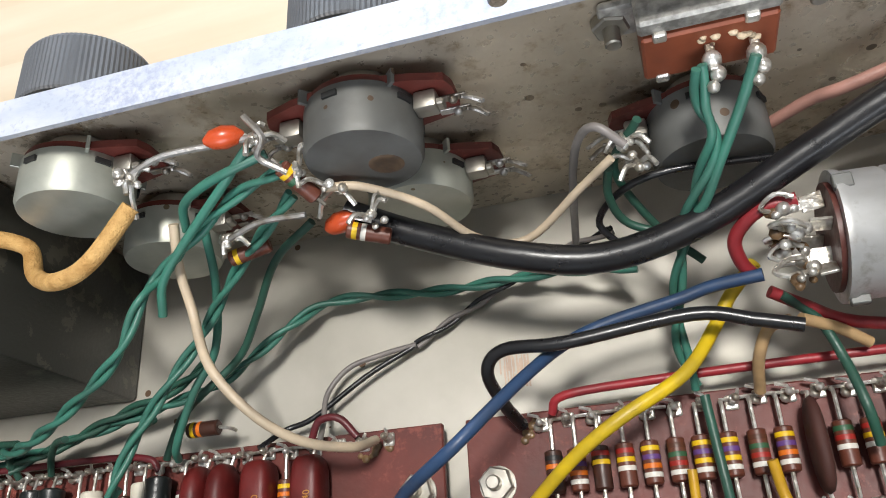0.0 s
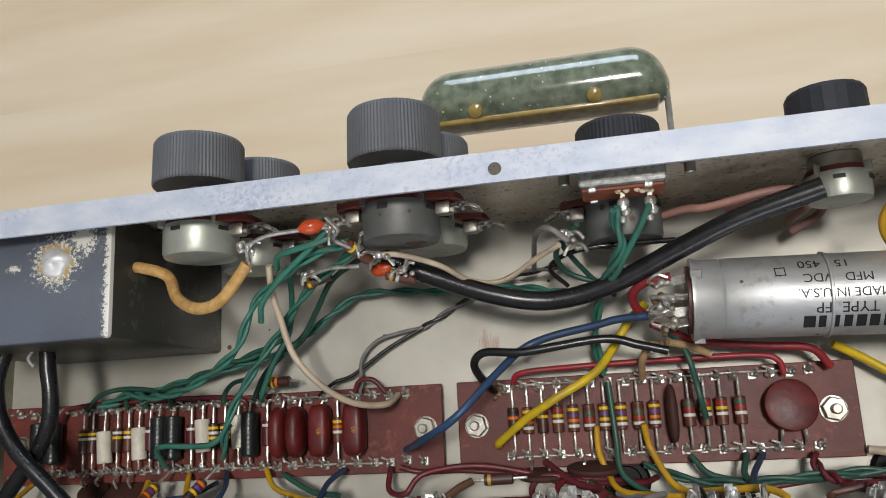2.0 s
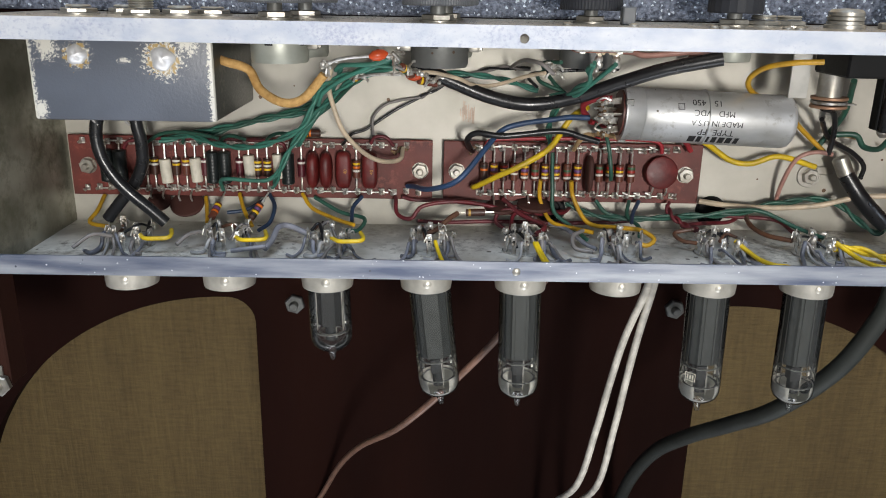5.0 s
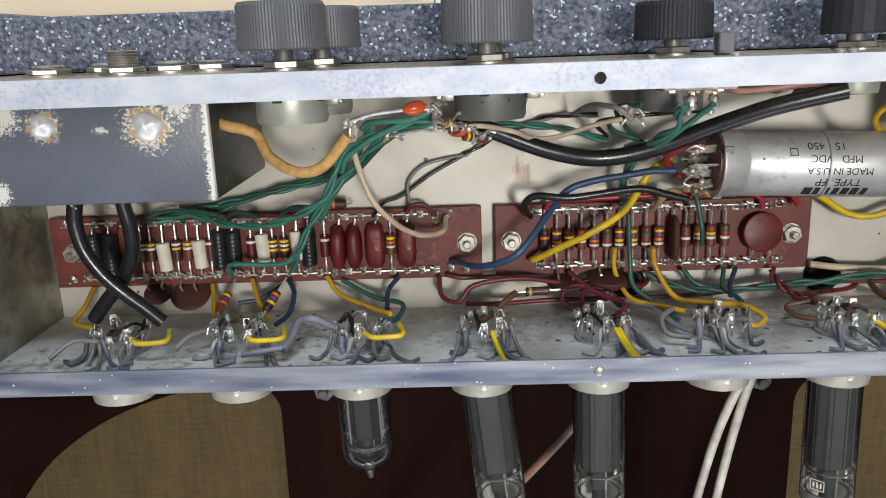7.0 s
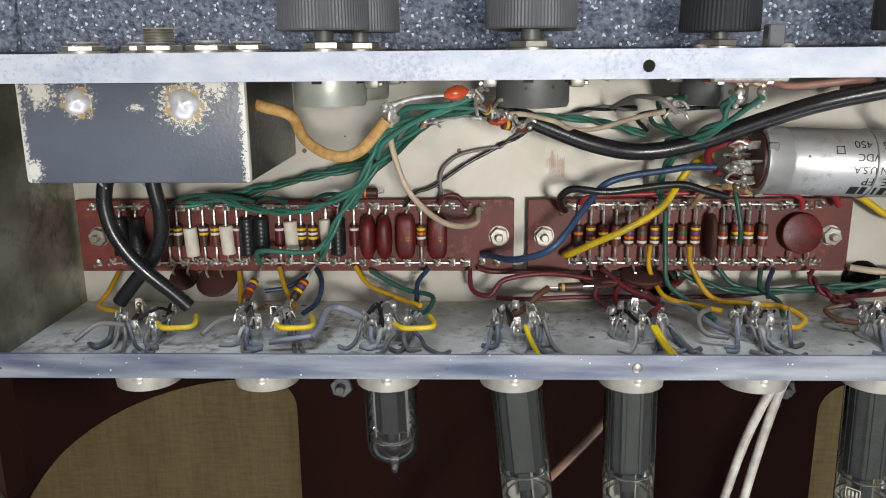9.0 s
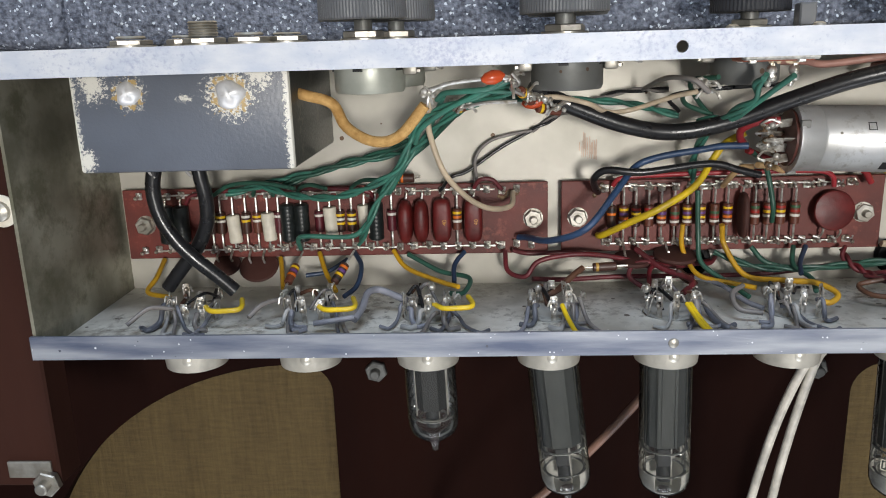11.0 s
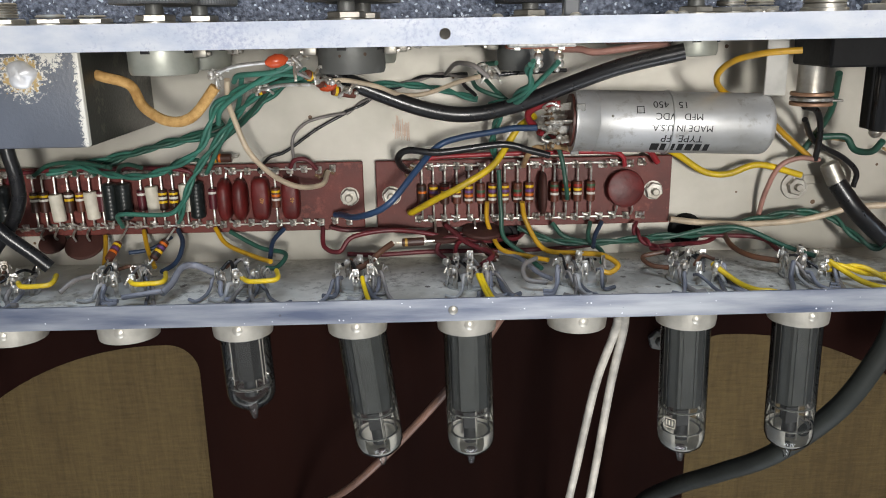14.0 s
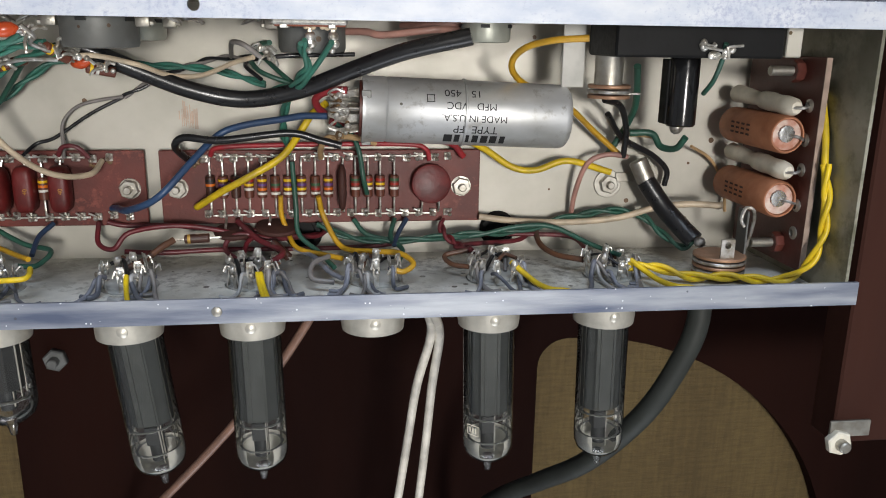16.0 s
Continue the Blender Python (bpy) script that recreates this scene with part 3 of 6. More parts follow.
LENGTH = {2: 0.053, 3: 0.0775, 4: 0.0775, 6: 0.0790, 7: 0.0790}
for i, x in enumerate(SOCK):
    so = thing("tube_socket", "satin metal tube socket in the chassis wall", "tube socket", "tube sockets")
    y = Y0
    part("skirt", G().lathe((x, y, 0.229), (0, -1, 0), [(0.0124, 0), (0.0124, 0.0150), (0.0121, 0.0175), (0.0114, 0.0175), (0.0113, 0.004), (0.002, 0.004)], 32), M["socket"], so)
    part("rivet", G().ball((x + 0.0005, y - 0.0125, 0.2408), 0.0023, 12, 0.55), M["socket"], so)
    if i in LENGTH:
        L = LENGTH[i]
        tilt = {3: 0.11, 2: 0.03}.get(i, 0.02)
        d = Vector((math.sin(tilt), -math.cos(tilt), 0))
        b = Vector((x, y - 0.0045, 0.229))
        tu = thing("vacuum_tube", "clear glass vacuum tube with grey plates and silver tip" if i > 2 else "short clear glass vacuum tube with pip", "vacuum tube", "vacuum tubes")
        R = 0.0102
        prof = [(R * 0.9, 0), (R, 0.001), (R, L - 0.016), (R * 0.985, L - 0.0125), (R * 0.88, L - 0.0095), (R * 0.6, L - 0.0070), (0.0026, L - 0.0058), (0.0017, L - 0.0035), (0.0012, L - 0.0006), (0.0004, L)]
        part("glass_envelope", G().lathe(b, d, prof, 32), M["glass"], tu, "clear glass")
        k = L - 0.022
        turn = Matrix.Translation(b) @ d.to_track_quat("Z", "Y").to_matrix().to_4x4()
        short = i == 2
        w = 0.0062 if short else 0.0078
        rim = [(-w * 0.52, 0.0058), (w * 0.48, 0.0058), (w * 0.62, 0.0046), (w, 0.0020), (w, -0.0020), (w * 0.62, -0.0046), (w * 0.48, -0.0058), (-w * 0.52, -0.0058), (-w * 0.62, -0.0046), (-w, -0.0020), (-w, 0.0020), (-w * 0.62, 0.0046)]
        nr = len(rim)
        g = G().add([turn @ Vector((px, py, h)) for h in (0.006, k + 0.002 if short else k - 0.006) for px, py in rim], [(e, (e + 1) % nr, nr + (e + 1) % nr, nr + e) for e in range(nr)] + [tuple(range(nr))[::-1], tuple(range(nr, 2 * nr))])
        part("plate", g, M["tube_dark"] if short else M["tube_grey"], tu, "", 8)
        for px in (-w, w):
            for py in (-0.0024, 0.0024):
                part("support_rod", G().cyl(turn @ Vector((px, py, 0.0055)), turn @ Vector((px, py, L - 0.017)), 0.00022 if not short else 0.00035, 6), M["nickel"], tu)
        for h, rr in ((k - 0.005, 0.93), (L - 0.0165, 0.86))[short:]:
            g = G()
            for e in range(24):
                a0, a1 = e * math.pi / 12, (e + 0.97) * math.pi / 12
                ro, ri = R * rr * (1 if e % 2 else 0.96), R * rr * 0.86
                g.add([turn @ Vector((rad * math.cos(a), rad * math.sin(a), h + dz)) for dz in (0, 0.00022) for a in (a0, a1) for rad in (ri, ro)], [(0, 1, 3, 2), (4, 6, 7, 5), (0, 4, 5, 1), (2, 3, 7, 6), (1, 5, 7, 3), (0, 2, 6, 4)])
            part("mica_spacer", g, M["mica"], tu)
        part("electrode", G().cyl(b + d * (k + 0.0022 if short else k - 0.0044), b + d * (L - 0.0115), 0.0030, 12), M["tube_dark"], tu)
        part("electrode", G().cyl(turn @ Vector((0.0026, 0.0012, k - 0.004)), turn @ Vector((0.0026, 0.0012, L - 0.0125)), 0.0004, 6), M["nickel"], tu)
        if short:
            part("getter_ring", G().lathe(b + d * (L - 0.0162), d, [(R * 0.52, 0), (R * 0.56, 0.0003), (R * 0.56, 0.0009), (R * 0.52, 0.0011)], 20, False), M["nickel"], tu)
        else:
            for px in (-w * 0.3, w * 0.36):
                part("seam", G().box(px - 0.00025, px + 0.00025, 0.0058, 0.0064, 0.0065, k - 0.0065, m=turn), M["tube_grey"], tu, "folded seam of the plate")
            part("shield_box", G().box(-0.0032, 0.0026, -0.003, 0.003, k - 0.0042, k + 0.0035, 0.0003, m=turn), M["tube_dark"], tu, "dark shield under the mica")
            part("strap", G().box(0.0020, 0.0025, 0.0026, 0.0031, k - 0.0044, L - 0.0105, m=turn), M["nickel"], tu)
        part("base_wafer", G().lathe(b + d * 0.0045, d, [(R * 0.9, 0), (R * 0.9, 0.0005)], 20), M["tube_dark"], tu)
        if i == 6:
            out = (turn.to_3x3().inverted() @ Vector((-0.72, 0, 0.69))).normalized()
            side = Vector((0, 0, 1)).cross(out)
            at = Matrix.Translation(b + d * (L - 0.0225) + turn.to_3x3() @ out * (R + 0.00003)) @ turn.to_3x3().to_4x4() @ Matrix((side, (0, 0, 1), out)).transposed().to_4x4()
            g = G()
            for px, py, wd, hg in ((0, 0.0021, 0.0052, 0.00035), (0, -0.0021, 0.0052, 0.00035), (0.0026, 0, 0.00035, 0.0042), (-0.0026, 0, 0.00035, 0.0042), (-0.0014, 0, 0.0007, 0.0024), (0, 0, 0.0007, 0.0024), (0.0014, 0, 0.0007, 0.0024)):
                g.box(px - wd / 2, px + wd / 2, py - hg / 2, py + hg / 2, 0, 0.00004, m=at)
            part("printed_mark", g, M["ceramic"], tu, "faded white printed mark")
        if not short:
            # silvery coat on the lower half of the dome, open towards the camera's side
            g = G().lathe(b + d * (L - 0.0172), d, [(R * 0.95, 0), (R * 0.95, 0.0037), (R * 0.85, 0.0072), (R * 0.58, 0.0095), (0.003, 0.0105)], 28, False)
            mid = lambda f: sum(g.v[e][2] for e in f) / len(f)
            low = lambda f: sum((Vector(g.v[e]) - b).dot(d) for e in f) / len(f)
            across = lambda f: abs(sum((turn.inverted() @ Vector(g.v[e])).x for e in f) / len(f))
            g.f = [f for f in g.f if mid(f) < 0.2285 or low(f) > L - 0.0098 or across(f) > R * 0.5]
            part("getter", g, M["getter"], tu, "silver getter flash inside the dome")

for x0, x1, nuts in ((-0.1755, 0.0062, (-0.1665, 0.0)), (0.0118, 0.1425, (0.0185, 0.1345))):
    bd = thing("component_board", "red-brown phenolic terminal board on standoffs", "circuit board", "component boards")
    part("board", G().box(x0, x1, -0.0163, 0.0141, 0.1930, 0.1948, 0.0003), M["phenolic"], bd)
    for x in nuts:
        st = part("bolt", G().cyl((x, -0.0012, ZF), (x, -0.0012, 0.2008), 0.0016, 14, 0.0003), M["nickel"], bd, "nickel bolt")
        part("nut", G().prism((x, -0.0012, 0.1954), (0, 0, 1), 0.0040, 0.0026), M["nickel"], bd)
        part("washer", G().cyl((x, -0.0012, 0.1948), (x, -0.0012, 0.1954), 0.0042, 20), M["nickel"], bd)
        part("standoff", G().cyl((x, -0.0012, ZF), (x, -0.0012, 0.193), 0.003, 12), M["nickel"], bd)


def pot(x, z, mat, r=0.012, depth=0.010, label="", gap=0.006):
    p = thing("potentiometer", label, "potentiometer", "control potentiometers")
    y = Y1 - T
    part("can", G().lathe((x, y - gap, z), (0, -1, 0), [(r, 0), (r, depth - 0.0018), (r * 0.95, depth - 0.0004), (r * 0.6, depth), (0.001, depth)], 40), mat, p)
    part("wafer", G().lathe((x, y - gap + 0.0016, z), (0, -1, 0), [(r * 0.96, 0), (r * 0.96, 0.0017)], 32), M["phenolic"], p, "red-brown phenolic wafer")
    part("bushing", G().cyl((x, y, z), (x, y - gap + 0.001, z), 0.0075, 24, 0.0004), M["nickel"], p)
    for a in range(5):
        t = 0.5 + a * 2 * math.pi / 5
        part("slot", G().box(-0.0016, 0.0016, -0.0005, 0.0002, -0.0006, 0.0006, m=Matrix.Translation((x + r * math.cos(t), y - gap - 0.0022, z + r * math.sin(t))) @ Matrix.Rotation(-t - math.pi / 2, 4, "Y") @ Matrix.Rotation(math.pi / 2, 4, "X")), M["tube_dark"], p, "dark slot in the can")
    for a in range(4):
        t = math.pi / 4 + a * math.pi / 2
        part("tab", G().box(-0.0018, 0.0018, -0.0004, 0.0004, -0.0022, 0.001, 0.0001, m=Matrix.Translation((x + r * 1.0 * math.cos(t), y - gap, z + r * 1.0 * math.sin(t))) @ Euler((math.pi / 2, t + math.pi / 2, 0)).to_matrix().to_4x4()), mat, p)
    return p


pot(-0.0580, 0.2490, M["pot_silver"], label="silver steel potentiometer on the control panel", depth=0.0104)
pot(-0.0535, 0.2190, M["pot_silver"], label="silver steel potentiometer low on the panel")
grey_pot = pot(0.0085, 0.2478, M["pot_grey"], label="dull grey steel potentiometer with flux spot", depth=0.0112)
part("flux_spot", G().lathe((0.0125, Y1 - T - 0.0172, 0.2460), (0, -1, 0), [(0.0036, 0), (0.0034, 0.00012), (0.0026, 0.00018), (0.0022, 0.00008), (0.0004, 0.00008)], 18), M["rust"], grey_pot, "brown ring of burnt flux")
pot(0.0115, 0.2205, M["pot_silver"], label="scuffed steel potentiometer low on the panel", depth=0.009)
pot(0.0748, 0.2225, M["pot_grey"], label="dull grey steel potentiometer below the slide switch", depth=0.0125)
pot(0.1370, 0.2300, M["pot_silver"], label="small silver control behind the black cable", r=0.009, depth=0.008)


def knob(x, z, mat, r, y0, h, label, ribs=84):
    k = thing("control_knob", label, "knob", "control knobs")
    g = G()
    n = ribs * 2
    rings = [(1.0, 0.0), (1.02, 0.0006), (1.0, h - 0.0012), (0.95, h), (0.3, h + 0.0002)]
    verts, faces = [], []
    for s, hh in rings:
        for i in range(n):
            a = 2 * math.pi * i / n
            rr = r * s * (1.0 if i % 2 else (0.988 if ribs > 30 else 0.983))
            verts.append((x + rr * math.cos(a), y0 + hh, z + rr * math.sin(a)))
    for j in range(len(rings) - 1):
        for i in range(n):
            i2 = (i + 1) % n
            faces.append((j * n + i, (j + 1) * n + i, (j + 1) * n + i2, j * n + i2))
    faces += [tuple(range(n)), tuple(reversed(range(4 * n, 5 * n)))]
    g.add(verts, faces)
    part("grip", g, mat, k, angle=20)
    part("shaft", G().cyl((x, Y1 - 0.002, z), (x, y0 + 0.001, z), 0.0031, 16), M["pot_grey"], k, "split metal shaft")
    part("nut", G().prism((x, Y1 + 0.0007, z), (0, 1, 0), 0.0068, 0.0024), M["nickel"], k, "hexagonal panel nut")
    part("washer", G().cyl((x, Y1, z), (x, Y1 + 0.0007, z), 0.0078, 24), M["nickel"], k)
    return k


knob(-0.0595, 0.2485, M["knob"], 0.0145, 0.0795, 0.0152, "fluted dark grey plastic control knob")
knob(-0.0515, 0.2200, M["knob"], 0.0142, 0.0795, 0.0145, "fluted dark grey plastic control knob")
knob(0.0075, 0.2485, M["knob"], 0.0145, 0.0795, 0.0165, "fluted dark grey plastic control knob")
knob(0.0112, 0.2205, M["knob"], 0.0142, 0.0795, 0.0155, "fluted dark grey plastic control knob")
knob(0.0755, 0.2225, M["knob_black"], 0.0135, 0.0785, 0.0132, "smooth black plastic control knob", 60)
knob(0.1370, 0.2300, M["knob_black"], 0.0115, 0.0785, 0.0132, "ribbed black plastic control knob", 22)

# ---- handle ----
ha = thing("carrying_handle", "green-gold translucent sparkle plastic handle on steel loops", "handle")
M["handle"] = material("green_gold_sparkle_plastic", (0.09, 0.11, 0.072), 0.16, 0.0, 0.4, 190, 0.05, 300, colour2=(0.19, 0.22, 0.15), coat=0.9)
specks(M["handle"], 620, (0.5, 0.54, 0.42), 0.28, 0.25)
M["amber"] = material("amber_plastic_edge", (0.36, 0.25, 0.07), 0.2, 0.0, 0.3, 200, 0.05, 300, coat=0.6)
bm = bmesh.new()
bmesh.ops.create_cube(bm, size=1.0)
for v in bm.verts:
    top = v.co.y > 0
    v.co = Vector((0.046 + v.co.x * (0.098 if top else 0.114), 0.1384 + v.co.y * 0.026, 0.150 + v.co.z * 0.026))
bmesh.ops.bevel(bm, geom=bm.edges[:], offset=0.0118, segments=7, affect="EDGES", profile=0.5)
part("grip", bm, M["handle"], ha, angle=60)
part("rim", G().box(-0.0030, 0.0950, 0.1250, 0.1275, 0.1425, 0.1585, 0.0011, 3), M["amber"], ha, "amber lower rim")
for x in (0.0190, 0.0690):
    part("screw", G().lathe((x, 0.1294, 0.1600), (0, -0.6, 1), [(0.0032, 0), (0.0030, 0.0012), (0.0014, 0.002)], 14), M["amber"], ha)
for x in (-0.0085, 0.0985):
    part("loop", G().tube(spline([(x, 0.097, 0.150), (x, 0.112, 0.150), (x, 0.132, 0.150)]), 0.0013), M["nickel"], ha, "thin steel loop")
    part("mount", G().box(x - 0.003, x + 0.003, 0.0955, 0.106, 0.1475, 0.1525, 0.0008), M["nickel"], ha)

# ---- heavy black cable across the controls ----
solid("black_cable", G().tube(spline([(-0.003, 0.0545, 0.2300), (0.0010, 0.0527, 0.2290), (0.0132, 0.0471, 0.2270), (0.0326, 0.0397, 0.2255), (0.0505, 0.0367, 0.2240), (0.0699, 0.0402, 0.2260), (0.0911, 0.0486, 0.2315), (0.1085, 0.0549, 0.2370), (0.1300, 0.0600, 0.2420)]), 0.0031, 20), M["black_rubber"], "thick glossy black cable across the control pots", "cable", angle=60)

# ---- small component builders ----
def wire(pts, r, colour, label):
    key = "black_rubber" if colour == "black" else "w_" + colour
    return solid("wire", G().tube(spline(pts, 6), r, 12), M[key], label, "wire", angle=60)


def twisted(pts, r, pitch, colour, colour2, label):
    """Two strands that wind round each other."""
    line = spline(pts, 12)
    pitch, r = pitch * 1.45, r * 0.88
    run = 0.0
    a, b = [], []
    u = (line[1] - line[0]).orthogonal().normalized()
    for i, p in enumerate(line):
        t = (line[min(i + 1, len(line) - 1)] - line[max(i - 1, 0)]).normalized()
        u = (u - t * u.dot(t)).normalized()
        w = t.cross(u)
        if i:
            run += (p - line[i - 1]).length
        ang = 2 * math.pi * run / pitch
        off = (u * math.cos(ang) + w * math.sin(ang)) * r * 1.02
        a.append(p + off)
        b.append(p - off)
    ob = thing("twisted_wires", label, "wire")
    for strand, col in ((a, colour), (b, colour2)):
        part("strand", G().tube(strand, r, 9), M["black_rubber" if col == "black" else "w_" + col], ob, angle=60)
    return ob


BODY, BAND, RLEAD, BLOB = {}, {}, {}, {}


def resistor(x, y, z, bands, body="res_brown", length=0.0090, r=0.0019, ends=0.0113, label=""):
    """An axial resistor across the board, its leads soldered at both rows."""
    ob = thing("resistor", label or "brown axial resistor with painted colour bands", "resistor", "resistors on the boards")
    h = length / 2
    key = (length, r, body)
    if key not in BODY:
        BODY[key] = mesh_of("body", G().lathe((0, -h, 0), (0, 1, 0), [(r * 0.8, 0), (r, 0.0003), (r, length - 0.0003), (r * 0.8, length)], 14), M[body])
    o = new("body", BODY[key])
    o.parent, o.location = ob, (x, y, z)
    for k, col in enumerate(bands):
        kb = (r, col)
        if kb not in BAND:
            BAND[kb] = mesh_of("band", G().lathe((0, -0.0005, 0), (0, 1, 0), [(r * 1.015, 0), (r * 1.03, 0.0001), (r * 1.03, 0.0009), (r * 1.015, 0.001)], 14), M["b_" + col])
        o = new("band", BAND[kb])
        o.parent, o.location = ob, (x, y + h - 0.0017 - k * 0.0018, z)
    for s in (1, -1):
        kl = (length, ends, s, round(z, 4))
        if kl not in RLEAD:
            top = 0.1965 - z
            RLEAD[kl] = mesh_of("lead", G().tube(spline([(0, s * h, 0), (0, s * (ends - 0.0014), 0), (0, s * ends, top * 0.4), (0, s * ends, top)], 4), 0.00045, 6), M["bright_solder"])
        o = new("lead", RLEAD[kl])
        o.parent, o.location = ob, (x, y, z)
    return ob


def eyelet_row(xs, y, label):
    """Solder joints along one edge of a board."""
    for x in xs:
        k = random.randrange(4)
        if k not in BLOB:
            g = G().box(-0.0015, 0.0013, -0.0015, 0.0016, 0.1949, 0.1957, 0.0003)
            g.box(-0.0007, 0.0007, -0.0004, 0.0004, 0.1955, 0.1985 + 0.0005 * k, 0.0002)
            g.ball((0.0003 * (k - 1), 0, 0.1988 + 0.0005 * k), 0.0009, 8, 1.2)
            g.ball((0.0005 * (k - 2), -0.0006 + 0.0004 * k, 0.1962), 0.0012, 8, 0.8)
            g.tube([(0, 0, 0.1975), (0.0006 * (k - 1), 0.0012, 0.1990), (0.0014 * (k - 2), 0.0020, 0.1985)], 0.0004, 6)
            BLOB[k] = mesh_of("solder_joint", g, M["bright_solder"])
        o = tagged(new("solder_joint", BLOB[k]), label, "solder joint", "board solder joints")
        o.location = (x, y + random.uniform(-0.0004, 0.0004), 0)


YB = -0.0002
B1 = {-0.1362: ("res_dark", ("yellow", "white")), -0.1322: ("res_dark", ("yellow", "white")), -0.1214: ("res_dark", ("white", "yellow")), -0.1166: ("res_brown", ("yellow", "white")),
      -0.1073: ("res_red", ("white",)), -0.0900: ("res_red", ("white",)), -0.081: ("res_dark", ("yellow", "white", "yellow")), -0.0762: ("res_dark", ("yellow", "white", "yellow")),
      -0.0592: ("res_red", ("white",)), -0.0318: ("res_brown", ("yellow", "orange", "white"))}
for x, (body, bands) in B1.items():
    resistor(x, YB, 0.1985, bands, body)
B2 = {0.032: ("res_dark", ("black", "orange")), 0.037: ("res_brown", ("yellow", "violet", "orange", "white")), 0.042: ("res_dark", ("red", "yellow")), 0.0472: ("res_brown", ("red", "yellow", "white")),
      0.0524: ("res_brown", ("yellow", "violet", "orange", "white")), 0.0577: ("res_brown", ("brown", "green", "red", "white")), 0.0628: ("res_brown", ("yellow", "violet", "yellow", "white")),
      0.0682: ("res_brown", ("yellow", "violet", "yellow", "white")), 0.0738: ("res_brown", ("brown", "green", "red", "white")), 0.079: ("res_brown", ("yellow", "violet", "orange", "white")),
      0.090: ("res_brown", ("green", "red", "white")), 0.0952: ("res_brown", ("red", "yellow", "white")), 0.1002: ("res_brown", ("red", "yellow", "white")), 0.106: ("res_brown", ("green", "red", "white"))}
for x, (body, bands) in B2.items():
    resistor(x, YB, 0.1988, bands, body)
eyelet_row([-0.168 + 0.0062 * k for k in range(27)], 0.0112, "silver solder joint at the board edge")
eyelet_row([-0.168 + 0.0062 * k for k in range(28)], -0.0122, "silver solder joint at the board edge")
eyelet_row([0.030 + 0.0058 * k for k in range(18)], 0.0112, "silver solder joint at the board edge")
eyelet_row([0.030 + 0.0058 * k for k in range(18)], -0.0122, "silver solder joint at the board edge")
for y in (0.0116, -0.0126):
    for x0, x1 in ((-0.163, -0.108), (-0.098, -0.058), (-0.052, -0.016), (0.032, 0.057), (0.068, 0.084), (0.088, 0.124)):
        solid("bus_wire", G().tube([(x0, y, 0.1962), ((x0 + x1) / 2, y + 0.0003, 0.1966), (x1, y, 0.1961)], 0.00042, 6), M["bright_solder"], "bare tinned bus wire along the board", "wire")

for x, dy in ((-0.1268, -0.0026), (-0.1119, -0.0018), (-0.0853, 0.0), (-0.0707, 0.0008)):
    ob = thing("ceramic_capacitor", "white tubular ceramic capacitor with faint print", "capacitor", "white tubular capacitors")
    part("body", G().lathe((x, 0.0060 + dy, 0.1993), (0.06, -1, 0), [(0.0025, 0), (0.0028, 0.0004), (0.0028, 0.0116), (0.0025, 0.012)], 14), M["ceramic"], ob)
    for s in (1, -1):
        part("lead", G().tube([(x, s * 0.0053 + dy, 0.199), (x, s * 0.0108, 0.1985), (x, s * 0.0114, 0.196)], 0.00045, 6), M["bright_solder"], ob)
for x in (-0.1555, -0.1488, -0.103, -0.0972, -0.0658):
    ob = thing("tubular_capacitor", "black ribbed tubular capacitor on the board", "capacitor", "black tubular capacitors")
    prof = [(0.0020, 0)]
    for k in range(9):
        prof += [(0.0032, 0.0006 + k * 0.0017), (0.0032, 0.0017 + k * 0.0017), (0.00314, 0.0020 + k * 0.0017)]
    prof.append((0.0020, 0.0163))
    part("body", G().lathe((x, 0.0079, 0.1998), (0, -1, 0), prof, 16), M["cap_dark"], ob)
    for s in (1, -1):
        part("lead", G().tube([(x, s * 0.0078, 0.1998), (x, s * 0.0108, 0.199), (x, s * 0.0114, 0.196)], 0.00045, 6), M["bright_solder"], ob)


def dipped(x, w, h, d, mat, label, name="dipped_capacitor", square=0.75):
    """A dipped capacitor standing on its leads."""
    bm = bmesh.new()
    bmesh.ops.create_uvsphere(bm, u_segments=18, v_segments=12, radius=1.0)
    for v in bm.verts:
        c = v.co
        c.x, c.y, c.z = [math.copysign(abs(k) ** square, k) for k in c]
        v.co = Vector((x + c.x * w / 2, YB + c.y * h / 2, 0.1957 + d / 2 + c.z * d / 2))
    ob = thing(name, label, "capacitor", "dipped capacitors")
    part("body", bm, mat, ob, angle=80)
    for s in (1, -1):
        part("lead", G().tube([(x, s * h * 0.42, 0.199), (x + 0.0006, s * 0.0108, 0.1985), (x, s * 0.0114, 0.196)], 0.00045, 6), M["bright_solder"], ob)
    return ob


def lettering(text, size, m, mat, parent, name="lettering"):
    """Raised flat letters as one mesh."""
    cu = bpy.data.curves.new(name, "FONT")
    cu.body, cu.size, cu.align_x, cu.align_y, cu.extrude = text, size, "CENTER", "CENTER", 0.00002
    tmp = bpy.data.objects.new(name, cu)
    me = bpy.data.meshes.new_from_object(tmp)
    bpy.data.objects.remove(tmp)
    me.materials.clear()
    me.materials.append(mat)
    me.transform(m)
    ob = new(name, me)
    ob.parent = parent
    return ob


